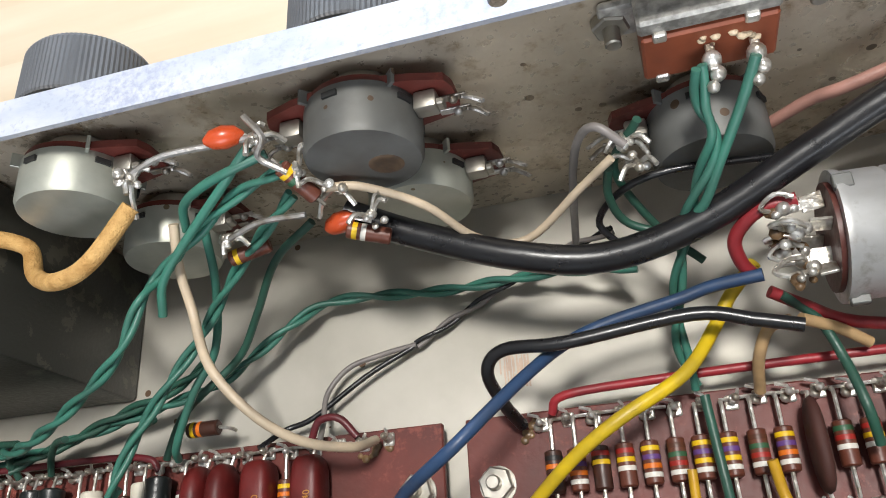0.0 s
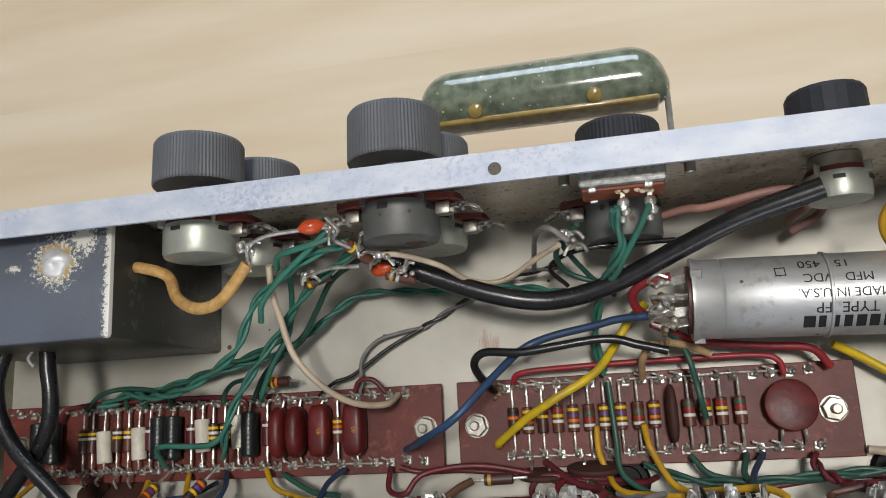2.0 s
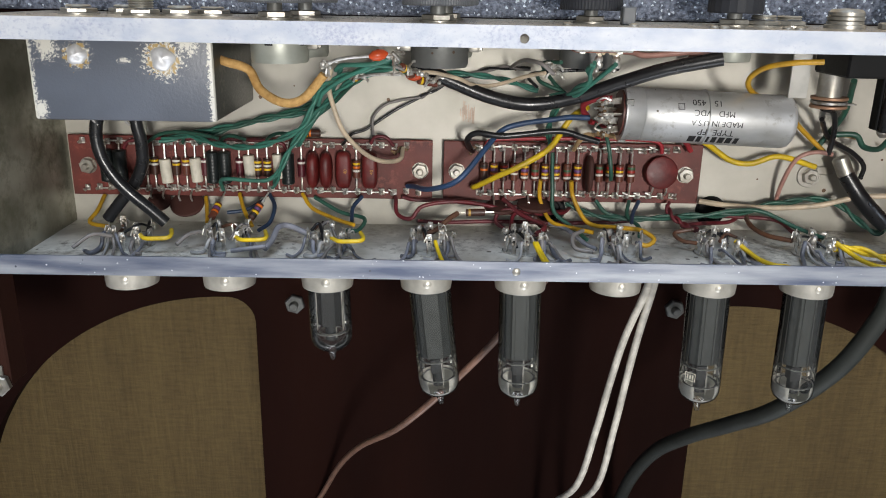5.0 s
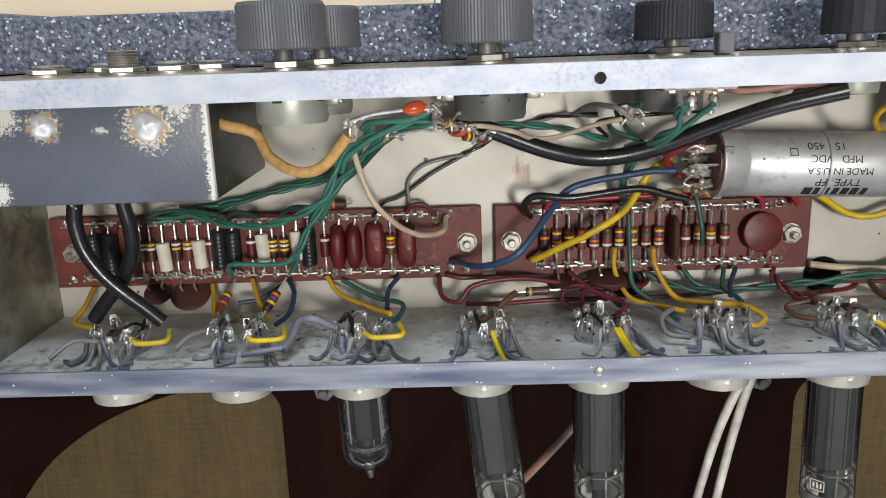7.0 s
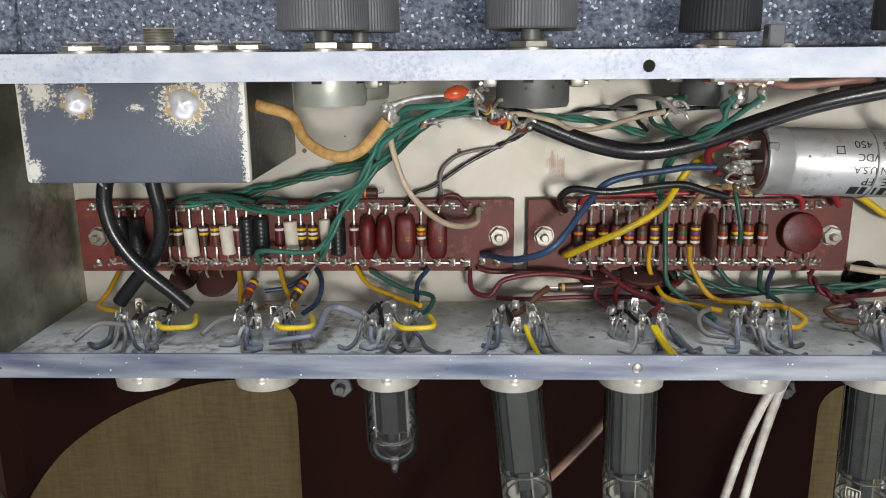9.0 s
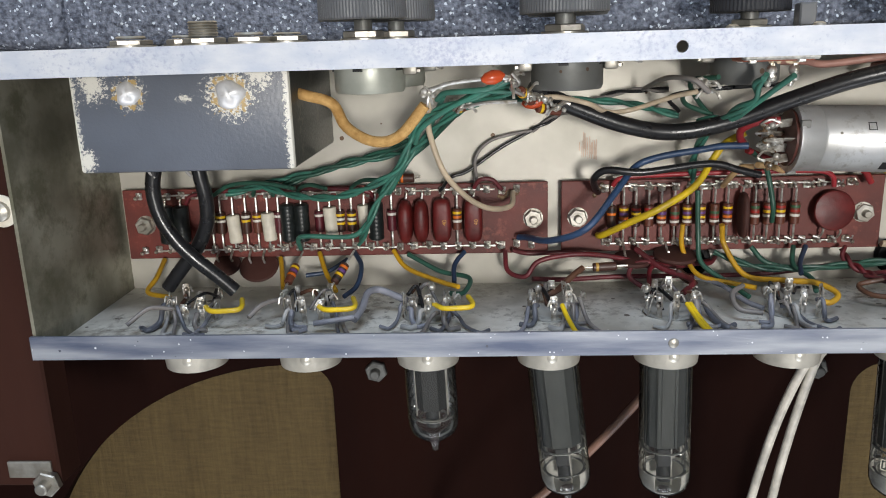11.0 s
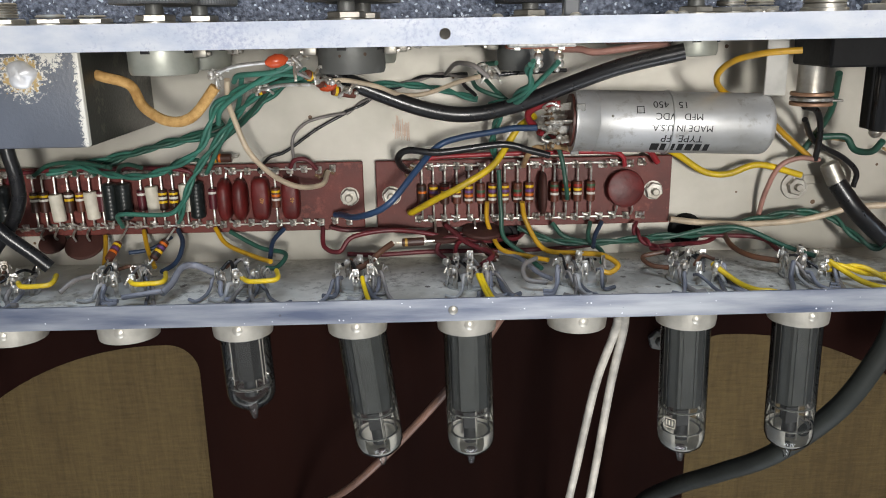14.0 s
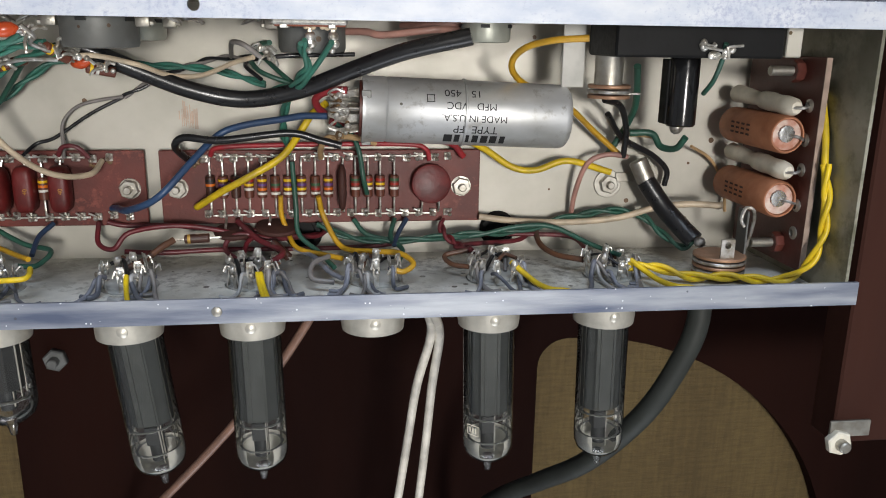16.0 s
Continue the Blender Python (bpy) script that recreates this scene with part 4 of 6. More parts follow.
dipped(-0.0532, 0.0064, 0.0185, 0.0115, M["cap_red"], "glossy dark red dipped disc capacitor")
dipped(-0.0466, 0.0064, 0.0185, 0.0115, M["cap_red"], "glossy dark red dipped disc capacitor")
for x in (-0.0380, -0.0250):
    c = dipped(x, 0.0078, 0.0188, 0.0085, M["cap_red"], "glossy oxblood dipped capacitor with gold voltage print", square=0.5)
    lettering("400V", 0.0024, Matrix.Translation((x + 0.0012, YB + 0.001, 0.2041)) @ Euler((0, radians(12), radians(90))).to_matrix().to_4x4(), M["ink_gold"], c)
dipped(0.0846, 0.0036, 0.0190, 0.0110, M["cap_brown"], "brown disc capacitor standing on edge")
dc = thing("disc_capacitor", "flat round dark red disc capacitor over the board", "capacitor")
part("disc", G().lathe((0.1212, 0.0005, 0.1985), (0.05, 0.1, 1), [(0.0058, 0), (0.0078, 0.0006), (0.0083, 0.0012), (0.0080, 0.0019), (0.0068, 0.0023), (0.0005, 0.0025)], 30), M["cap_red"], dc)
for s in (1, -1):
    part("lead", G().tube([(0.1212 + s * 0.003, -0.004, 0.1995), (0.1212 + s * 0.0036, -0.009, 0.199), (0.1212 + s * 0.0036, -0.0118, 0.196)], 0.00045, 6), M["bright_solder"], dc)
lone = resistor(0, 0, 0.2015, ("yellow", "orange"), "res_dark", 0.0085, 0.0019, 0.0060, "dark resistor bridging the board edge")
lone.matrix_world = Matrix.Translation((-0.0530, 0.0180, 0)) @ Euler((0, 0, radians(90))).to_matrix().to_4x4()


def between(p, q, bands, body, label, length=0.0095, r=0.0018):
    """A resistor hung between two points on its own leads."""
    p, q = Vector(p), Vector(q)
    d = (q - p).normalized()
    ob = thing("resistor", label, "resistor", "hanging resistors")
    mid = (p + q) / 2
    a = mid - d * length / 2
    part("body", G().lathe(a, d, [(r * 0.8, 0), (r, 0.0003), (r, length - 0.0003), (r * 0.8, length)], 14), M[body], ob)
    for k, col in enumerate(bands):
        part("band", G().lathe(a + d * (0.0012 + 0.0019 * k), d, [(r * 1.02, 0), (r * 1.03, 0.0001), (r * 1.03, 0.001), (r * 1.02, 0.0011)], 14), M["b_" + col], ob)
    part("lead", G().tube([p, a], 0.00045, 6), M["bright_solder"], ob)
    part("lead", G().tube([a + d * length, q], 0.00045, 6), M["bright_solder"], ob)
    return ob


between((-0.0975, -0.0125, 0.2005), (-0.1035, -0.0270, 0.2200), ("yellow", "violet", "orange"), "res_brown", "brown banded resistor leaning to the socket")
between((-0.0745, -0.0110, 0.2065), (-0.0850, -0.0265, 0.2210), ("orange", "violet", "yellow", "black"), "res_dark", "dark banded resistor leaning to the socket")
between((0.0185, -0.0185, 0.2120), (0.0370, -0.0180, 0.2110), ("gold",), "res_dark", "dark brown resistor with a sleeved lead")
wire([(0.0190, -0.0185, 0.2120), (0.0150, -0.0205, 0.2150), (0.0090, -0.0245, 0.2200), (0.0040, -0.0262, 0.2240)], 0.0013, "brown", "brown sleeved resistor lead bent to the socket")
between((0.0560, -0.0200, 0.2105), (0.0640, -0.0262, 0.2160), (), "res_dark", "dark brown sleeved resistor at the socket")
between((-0.0085, 0.0560, 0.2540), (-0.0020, 0.0500, 0.2430), ("yellow", "green"), "res_brown", "small banded resistor soldered to the pot")
between((-0.0290, 0.0480, 0.2310), (-0.0225, 0.0500, 0.2300), ("yellow",), "res_brown", "small banded resistor at the low pot")
between((0.0010, 0.0475, 0.2340), (0.0060, 0.0465, 0.2320), ("yellow", "white"), "res_brown", "small banded resistor at the low pot")
for p, q in (((-0.0135, 0.0605, 0.2580), (-0.0215, 0.0590, 0.2600)), ((0.0005, 0.0500, 0.2360), (-0.0045, 0.0495, 0.2340))):
    ob = thing("disc_capacitor", "small glossy orange-red capacitor at the pots", "capacitor")
    M.setdefault("cap_bright", material("orange_red_dipped_capacitor", (0.55, 0.075, 0.02), 0.3, 0.0, 0.15, 200, 0.05, 500))
    p, q = Vector(p), Vector(q)
    part("body", G().lathe(p, q - p, [(0.0004, -0.0010), (0.0019, 0.0006), (0.0024, 0.003), (0.0019, 0.0055), (0.0006, 0.0070)], 14), M["cap_bright"], ob)
    part("lead", G().tube([p, p + Vector((0.004, -0.001, -0.002))], 0.0004, 6), M["bright_solder"], ob)
for x, y, z, d in ((-0.1320, -0.0200, 0.1965, 0.0060), (-0.1180, -0.0210, 0.1965, 0.0085), (0.0580, -0.0180, 0.2010, 0.0090), (0.0405, -0.0195, 0.2010, 0.0080)):
    ob = thing("disc_capacitor", "flat dark brown disc capacitor under the board edge", "capacitor", "brown discs")
    a = Vector((0.03, 0.82, 0.57) if x < 0 else (0.03, 0.97, 0.16)).normalized()
    part("disc", G().lathe((x, y, z), a, [(d * 0.7, 0), (d * 0.96, 0.0006), (d, 0.0014), (d * 0.95, 0.0022), (d * 0.6, 0.0029), (0.0005, 0.0031)], 26), M["cap_brown"], ob)
    for q in (-0.003, 0.003):
        part("lead", G().tube(spline([(x + q, y + 0.003, z + 0.002), (x + q, -0.0150, 0.2005), (x + q, -0.0125, 0.1965)], 4), 0.0005, 6), M["bright_solder"], ob)

# ---- sockets from inside: pins, grounded grey wires, yellow heater links ----
YW = Y0 + T
for i, x0 in enumerate(SOCK):
    x = x0 + 0.0015
    so = thing("socket_terminals", "tinned socket pins with soldered wires", "tube socket", "tube socket pins")
    part("wafer", G().lathe((x, YW, 0.229), (0, 1, 0), [(0.0105, 0), (0.0105, 0.0005), (0.0093, 0.0008), (0.0091, 0.0016), (0.0075, 0.0022), (0.0025, 0.0022)], 24), M["dull_leaf"], so, "grimy grey socket wafer")
    for k in range(9):
        a = math.radians(20 + k * 36)
        px, pz = x + 0.0098 * math.cos(a), 0.230 + 0.0088 * math.sin(a)
        h = random.uniform(0.0080, 0.0115)
        at = Matrix.Translation((px, YW, pz)) @ Matrix.Rotation(math.pi / 2 - a + random.uniform(-0.6, 0.6), 4, "Y") @ Matrix.Rotation(random.uniform(-0.22, 0.22), 4, "X")
        g = G().box(-0.0010, 0.0010, 0, h * 0.5, -0.0002, 0.0002, 0.00008, 1, at)
        g.box(-0.0014, -0.0006, h * 0.45, h, -0.0002, 0.0002, 0.00008, 1, at).box(0.0006, 0.0014, h * 0.45, h, -0.0002, 0.0002, 0.00008, 1, at).box(-0.0012, 0.0012, h * 0.92, h * 1.06, -0.0002, 0.0002, 0.00008, 1, at)
        if k % 4:
            g.ball(at @ Vector((0, h * 0.84, 0.0003)), random.uniform(0.0011, 0.0017), 8, random.uniform(0.8, 1.5), (0.2, 1, 0.1))
            g.ball(at @ Vector((random.uniform(-0.0006, 0.0006), h * 0.55, 0.0003)), random.uniform(0.0009, 0.0013), 8)
        tail = random.choice((-1, 1))
        g.tube(spline([at @ Vector((0, h * 0.8, 0)), at @ Vector((0.0014 * tail, h * 0.95, 0.0012)), at @ Vector((0.0026 * tail, h * 0.70, 0.0016))], 4), 0.0004, 6)
        part("pin", g, M["bright_solder"] if k % 3 else M["solder"], so)
    # dark lead ends threaded between the pins
    for k in range(4):
        a = random.uniform(math.pi, 2 * math.pi)
        px, pz = x + 0.0095 * math.cos(a), 0.229 + 0.0080 * math.sin(a)
        qx = x + random.uniform(-0.007, 0.007)
        wire([(px, YW + 0.0075, pz), ((px + qx) / 2, YW + random.uniform(0.006, 0.010), pz - 0.003), (qx, YW + random.uniform(0.002, 0.006), pz + random.uniform(0.001, 0.006))],
             random.choice((0.0006, 0.0008)), ("black", "brown", "grey", "black")[k], "dark lead end threaded between socket pins")
    # grey wires that curl from the pins down to the wall
    for k in range(7):
        a = random.uniform(0.05, math.pi - 0.05)
        px, pz = x + 0.0098 * math.cos(a), 0.230 + 0.0086 * math.sin(a)
        s = random.choice((-1, 1))
        run = random.uniform(0.003, 0.006) if k < 5 else random.uniform(0.007, 0.012)
        ys = YW + random.uniform(0.004, 0.0075)
        end = random.uniform(0.2430, 0.2520) if k < 5 else random.uniform(0.2500, 0.2590)
        wire([(px, ys, pz), (px + s * 0.0012, ys + 0.0006, pz + 0.0025), (px + s * run * 0.35, YW + 0.0030, pz + 0.0055), (px + s * run * 0.55, YW + 0.0013, (pz + end) / 2 + 0.002), (px + s * run, YW + 0.0010, end), (px + s * (run + 0.0035), YW + 0.0010, end + random.uniform(-0.003, 0.001))],
             random.choice((0.0007, 0.0008, 0.0010)), ("grey", "lav", "lav", "lav_dark", "white_grey", "grey", "lav_dark")[k], "short grey wire curling from the socket pins")
    shift = {0: 0.0135, 1: 0.0105, 2: 0.0078}
    if i in shift:
        u = x0 + shift[i]
        wire([(u - 0.0040, -0.0240, 0.2390), (u - 0.0004, -0.0240, 0.2438), (u + 0.0050, -0.0238, 0.2445), (u + 0.0098, -0.0236, 0.2438), (u + 0.0106, -0.0232, 0.2405), (u + 0.0088, -0.0228, 0.2340)], 0.0010, "yellow", "yellow heater link wire on the socket")
    elif i in (3, 4):
        for q in range(1 if i == 3 else 2):
            wire([(x0 + 0.0040 + 0.0012 * q, -0.0240, 0.2420), (x0 + 0.0052 + 0.0012 * q, -0.0262, 0.2480), (x0 + 0.0074 + 0.0014 * q, -0.0290, 0.2560), (x0 + 0.0100 + 0.0020 * q, -0.0305, 0.2625)], 0.0009, "yellow", "yellow heater wire leaving the socket")
    elif i > 5:
        wire([(x0 + 0.007, -0.0235, 0.236), (x0 + 0.011, -0.0265, 0.2415), (x0 + 0.0145, -0.0285, 0.2480), (x0 + 0.0185, -0.0290, 0.2540), (x0 + 0.0235, -0.0290, 0.2560), (x0 + 0.0290, -0.0300, 0.2600)], 0.0011, "yellow", "yellow heater wire leaving the socket")

# ---- can capacitor terminals and print ----
M["flux_brown"] = material("burnt_brown_flux", (0.2, 0.12, 0.055), 0.35, 0.0, 0.5, 300, 0.4, 500, colour2=(0.07, 0.04, 0.02))
for k, (dy, dz) in enumerate(((0.0062, 0.0045), (0.0002, 0.0066), (-0.0068, 0.0030), (0.001, -0.004), (-0.0035, 0.0005))):
    p = A + Vector((-0.0022, dy, dz))
    turn = Matrix.Translation(p) @ Matrix.Rotation(radians((25, 70, -40, 60, 15)[k]), 4, "X") @ Matrix.Rotation(radians((8, -6, 10, -8, 0)[k]), 4, "Z")
    g = G().box(-0.0040, 0, -0.0016, 0.0016, -0.0003, 0.0003, 0.0001, 1, turn).box(-0.0092, -0.0040, -0.0010, 0.0010, -0.0003, 0.0003, 0.0001, 1, turn)
    for e in range(4):
        g.ball(turn @ Vector((-0.0085 + 0.0013 * e + random.gauss(0, 0.0004), random.gauss(0, 0.0008), random.gauss(0.0004, 0.0005))), random.uniform(0.0008, 0.0015), 9, random.uniform(0.6, 1.1))
    g.tube(spline([turn @ Vector((-0.0085, 0, 0)), turn @ Vector((-0.0110, 0.0015, 0.0008)), turn @ Vector((-0.0080, 0.0034, 0.0016)), turn @ Vector((-0.0050, 0.0020, 0.0022))], 4), 0.0005, 6)
    part("terminal", g, M["bright_solder"], can, "tinned terminal lug with solder")
    for e in range(3):
        part("flux", G().ball(turn @ Vector((random.uniform(-0.0098, -0.0045), random.gauss(0, 0.0012), random.gauss(-0.0005, 0.0006))), random.uniform(0.0007, 0.0014), 8, 0.7), M["flux_brown"], can, "brown flux")
for k in range(3):
    t = radians(60 + k * 120)
    part("mount_tab", G().box(A.x - 0.0014, A.x + 0.002, A.y + 0.0122 * math.cos(t) - 0.0014, A.y + 0.0122 * math.cos(t) + 0.0014, A.z + 0.0122 * math.sin(t) - 0.0008, A.z + 0.0122 * math.sin(t) + 0.0008, 0.0002), M["pot_grey"], can)
zrot = math.atan2(ax.y, ax.x)


def on_can(text, along, ang, size):
    """Print on the curved side, upside down as the can lies."""
    base = A + ax * along
    n = Vector((0, math.sin(radians(ang)), math.cos(radians(ang))))
    m = Matrix.Translation(base + n * 0.01216) @ Matrix.Rotation(zrot, 4, "Z") @ Matrix.Rotation(radians(-ang), 4, "X") @ Matrix.Rotation(math.pi, 4, "Z")
    return lettering(text, size, m, M["ink"], can)


on_can("15   450", 0.0355, 40, 0.0042)
on_can("MFD   VDC", 0.0385, 17, 0.0038)
on_can("MADE IN U.S.A.", 0.0395, -4, 0.0036)
on_can("TYPE  FP", 0.0400, -24, 0.0044)
n = Vector((0, math.sin(radians(-46)), math.cos(radians(-46))))
for q in range(7):
    w = (0.0016, 0.0010, 0.0011, 0.0011, 0.0013, 0.0013, 0.0010)[q]
    part("brand_bar", G().box(-w, w, -0.0021, 0.0021, -0.00002, 0.00003, m=Matrix.Translation(A + ax * (0.0300 + q * 0.0034) + n * 0.01212) @ Matrix.Rotation(zrot, 4, "Z") @ Matrix.Rotation(radians(46), 4, "X")), M["ink"], can)
g = G()
for dx, dy, w, h in ((0.0013, 0, 0.0003, 0.003), (-0.0013, 0, 0.0003, 0.003), (0, 0.0013, 0.003, 0.0003), (0, -0.0013, 0.003, 0.0003)):
    n = Vector((0, math.sin(radians(28)), math.cos(radians(28))))
    g.box(dx - w / 2, dx + w / 2, dy - h / 2, dy + h / 2, -0.00002, 0.00003, m=Matrix.Translation(A + ax * 0.0235 + n * 0.01213) @ Matrix.Rotation(radians(-28), 4, "X"))
part("square_mark", g, M["ink"], can)
st = thing("can_clamp", "bent tin strap over the can capacitor seen as dark tabs", "clamp")
part("strap", G().lathe(A + ax * 0.036, ax, [(0.01225, 0), (0.0127, 0.0002), (0.0127, 0.0008), (0.01225, 0.001)], 40), M["alu"], st)
part("foot", G().box(0.1255, 0.1345, 0.030, 0.0345, ZF, 0.2122, 0.0004), M["alu"], st)

# ---- pot lugs, slide switch, solder points at the controls ----
for x, z, s in ((-0.0580, 0.249, 1), (-0.0535, 0.2190, 1), (0.0085, 0.248, -1), (0.0115, 0.2205, 1), (0.0748, 0.2225, -1), (0.0085, 0.248, 1)):
    lug = thing("terminal_lugs", "phenolic tab with a folded clip and tinned lugs on a pot", "terminal", "pot terminals")
    y = Y1 - T - 0.0055
    bm = bmesh.new()
    outline = [(0.006, -0.0088), (0.0125, -0.0072), (0.0185, -0.0058), (0.0195, -0.0030), (0.0195, 0.0030), (0.0185, 0.0058), (0.0125, 0.0078), (0.006, 0.0092)]
    face = bm.faces.new([bm.verts.new((x + s * px, y - 0.0007, z + pz)) for px, pz in outline])
    up = bmesh.ops.extrude_face_region(bm, geom=[face])
    bmesh.ops.translate(bm, verts=[v for v in up["geom"] if isinstance(v, bmesh.types.BMVert)], vec=(0, 0.0017, 0))
    bmesh.ops.recalc_face_normals(bm, faces=bm.faces[:])
    part("tab", bm, M["phenolic"], lug, "red-brown phenolic tab")
    g = G().box(min(x + s * 0.0118, x + s * 0.0165), max(x + s * 0.0118, x + s * 0.0165), y - 0.0050, y - 0.0009, z + 0.0006, z + 0.0046, 0.0007, 2)
    g.box(min(x + s * 0.0155, x + s * 0.0178), max(x + s * 0.0155, x + s * 0.0178), y - 0.0044, y - 0.0030, z + 0.0012, z + 0.0040, 0.0003)
    part("clip", g, M["nickel"], lug, "folded dull metal clip")
    for k in (-1, 0):
        g = G().box(min(x + s * 0.0150, x + s * 0.0215), max(x + s * 0.0150, x + s * 0.0215), y - 0.0012, y - 0.0007, z + k * 0.0042 - 0.0009, z + k * 0.0042 + 0.0009, 0.0001)
        g.tube(spline([(x + s * 0.0205, y - 0.0012, z + k * 0.0042), (x + s * 0.0222, y - 0.0022, z + k * 0.0042 + 0.0006), (x + s * 0.0245, y - 0.0030, z + k * 0.005 - 0.0004)], 4), 0.00045, 6)
        g.tube(spline([(x + s * 0.0205, y - 0.0016, z + k * 0.0042 + 0.0006), (x + s * 0.0225, y - 0.0016, z + k * 0.0042 - 0.0004), (x + s * 0.0248, y - 0.0034, z + k * 0.005 + 0.0002)], 4), 0.00045, 6)
        g.ball((x + s * 0.0188, y - 0.0014, z + k * 0.0042), 0.0010, 9)
        part("lug", g, M["solder"], lug)
for pts in (((-0.0385, 0.056, 0.258), (-0.03, 0.0585, 0.259), (-0.0185, 0.0595, 0.2575), (-0.011, 0.0595, 0.2575)), ((-0.0265, 0.049, 0.238), (-0.018, 0.0505, 0.24), (-0.008, 0.0505, 0.2395)),
            ((-0.0105, 0.0615, 0.262), (-0.008, 0.058, 0.259), (-0.0105, 0.056, 0.2555), (-0.006, 0.0535, 0.252))):
    solid("bare_lead", G().tube(spline(pts), 0.0007, 7), M["solder"], "bare tinned lead between pot lugs", "wire")
for x, y, z in ((-0.0375, 0.0550, 0.2575), (-0.0105, 0.0590, 0.2570), (-0.0045, 0.0545, 0.2500), (0.0005, 0.0520, 0.2450), (-0.0270, 0.0490, 0.2375), (0.0060, 0.0480, 0.2380), (0.0580, 0.0560, 0.2350), (0.0600, 0.0530, 0.2300)):
    g = G()
    for k in range(6):
        g.ball((x + random.gauss(0, 0.0011), y + random.gauss(0, 0.0009), z + random.gauss(0, 0.0011)), random.uniform(0.0007, 0.0014), 9, random.uniform(0.6, 1.2))
    for k in range(4):
        d = Vector((random.uniform(-1, 1), random.uniform(-1, 0.5), random.uniform(-1, 1))) * 0.006
        g.tube(spline([(x, y, z), Vector((x, y, z)) + d * 0.6 + Vector((0, 0.001, 0.001)), Vector((x, y, z)) + d], 4), 0.00055, 6)
    solid("solder_joint", g, M["bright_solder"], "lumpy silver solder joint with lead ends", "solder joint", "pot solder joints")
M["switch_red"] = material("red_brown_switch_block", (0.28, 0.07, 0.03), 0.5, 0.0, 0.3, 150, 0.1, 500)
sw = thing("slide_switch", "slide switch with red-brown phenolic back and solder lugs", "switch")
yp = Y1 - T
M["galvanised"] = material("speckled_galvanised_frame", (0.5, 0.49, 0.46), 0.45, 0.5, 0.3, 500, 0.6, 700, colour2=(0.22, 0.215, 0.2))
M["flux_cream"] = material("cream_flux_residue", (0.62, 0.5, 0.34), 0.5, 0.0, 0.4, 500, 0.4, 600)
part("frame", G().box(0.0570, 0.0640, yp - 0.0022, yp - 0.0002, 0.2490, 0.2580, 0.0009, 2).box(0.0632, 0.0872, yp - 0.0090, yp - 0.0002, 0.2562, 0.2600, 0.0006), M["galvanised"], sw, "speckled galvanised frame")
part("phenolic_back", G().box(0.0636, 0.0868, yp - 0.0095, yp - 0.0004, 0.2440, 0.2560, 0.0005), M["switch_red"], sw, "red-brown phenolic block")
for x, z in ((0.0668, 0.2562), (0.0822, 0.2562), (0.0668, 0.2442)):
    part("tab", G().box(x - 0.0012, x + 0.0012, yp - 0.0100, yp - 0.0060, z - 0.0012, z + 0.0010, 0.0003), M["bright_solder"], sw, "bright folded tab")
for x, z in ((0.0750, 0.2520), (0.0825, 0.2515)):
    for k in range(5):
        part("flux_residue", G().ball((x + random.gauss(0, 0.0014), yp - 0.0096, z + random.gauss(0, 0.0011)), random.uniform(0.0006, 0.0012), 8, 0.5), M["flux_cream"], sw)
    g = G().box(x - 0.0008, x + 0.0008, yp - 0.0150, yp - 0.0095, z - 0.0012, z - 0.0004, 0.0002)
    g.ball((x, yp - 0.0125, z - 0.0016), 0.0018, 10, 1.2).ball((x + 0.0006, yp - 0.0150, z - 0.0022), 0.0015, 9).ball((x - 0.0005, yp - 0.0170, z - 0.0030), 0.0012, 9)
    part("lug", g, M["bright_solder"], sw, "lug under a fat solder blob")
for x in (0.0590, 0.0940):
    part("screw", G().cyl((x, yp, 0.2525), (x, yp - 0.0065, 0.2525), 0.0016, 12, 0.0003), M["nickel"], sw)
    part("nut", G().prism((x, yp - 0.0002, 0.2525), (0, -1, 0), 0.0036, 0.0026), M["nickel"], sw)

# ---- outside of the control panel ----
def jack(x, z, r, h, threads):
    ob = thing("jack_nut", "nickel input jack bushing with hexagonal nut", "jack", "input jacks")
    part("washer", G().cyl((x, Y1, z), (x, Y1 + 0.0008, z), r * 1.35, 24), M["nickel"], ob)
    part("nut", G().prism((x, Y1 + 0.0008, z), (0, 1, 0), r * 1.2, 0.0018), M["nickel"], ob)
    prof = [(r * 0.8, 0)]
    for k in range(threads):
        prof += [(r * 0.86, h * (k + 0.3) / threads), (r * 0.76, h * (k + 0.8) / threads)]
    part("bushing", G().lathe((x, Y1 + 0.003, z), (0, 1, 0), prof, 20), M["nickel"], ob)


for x, z, h, n in ((-0.145, 0.236, 0.0012, 1), (-0.130, 0.222, 0.0012, 1), (-0.1185, 0.236, 0.0055, 6), (-0.104, 0.230, 0.0014, 1), (-0.092, 0.222, 0.001, 1), (0.1500, 0.2300, 0.0022, 2), (0.1620, 0.2280, 0.0020, 2)):
    jack(x, z, 0.0062, h, n)
ob = thing("slide_button", "small square slide switch button", "switch")
part("button", G().box(0.0850, 0.0905, Y1, Y1 + 0.0075, 0.2385, 0.2445, 0.0005), M["knob"], ob)
ob = thing("fuse_holder", "knurled nickel fuse cap on the panel", "fuse holder")
part("collar", G().lathe((0.1845, Y1, 0.2330), (0, 1, 0), [(0.0085, 0), (0.0085, 0.0015), (0.0076, 0.0018), (0.0076, 0.0030), (0.0070, 0.0033), (0.0076, 0.0036), (0.0076, 0.0048), (0.0070, 0.0051), (0.0074, 0.0054), (0.0074, 0.0068), (0.0062, 0.0080), (0.001, 0.0084)], 28), M["nickel"], ob)
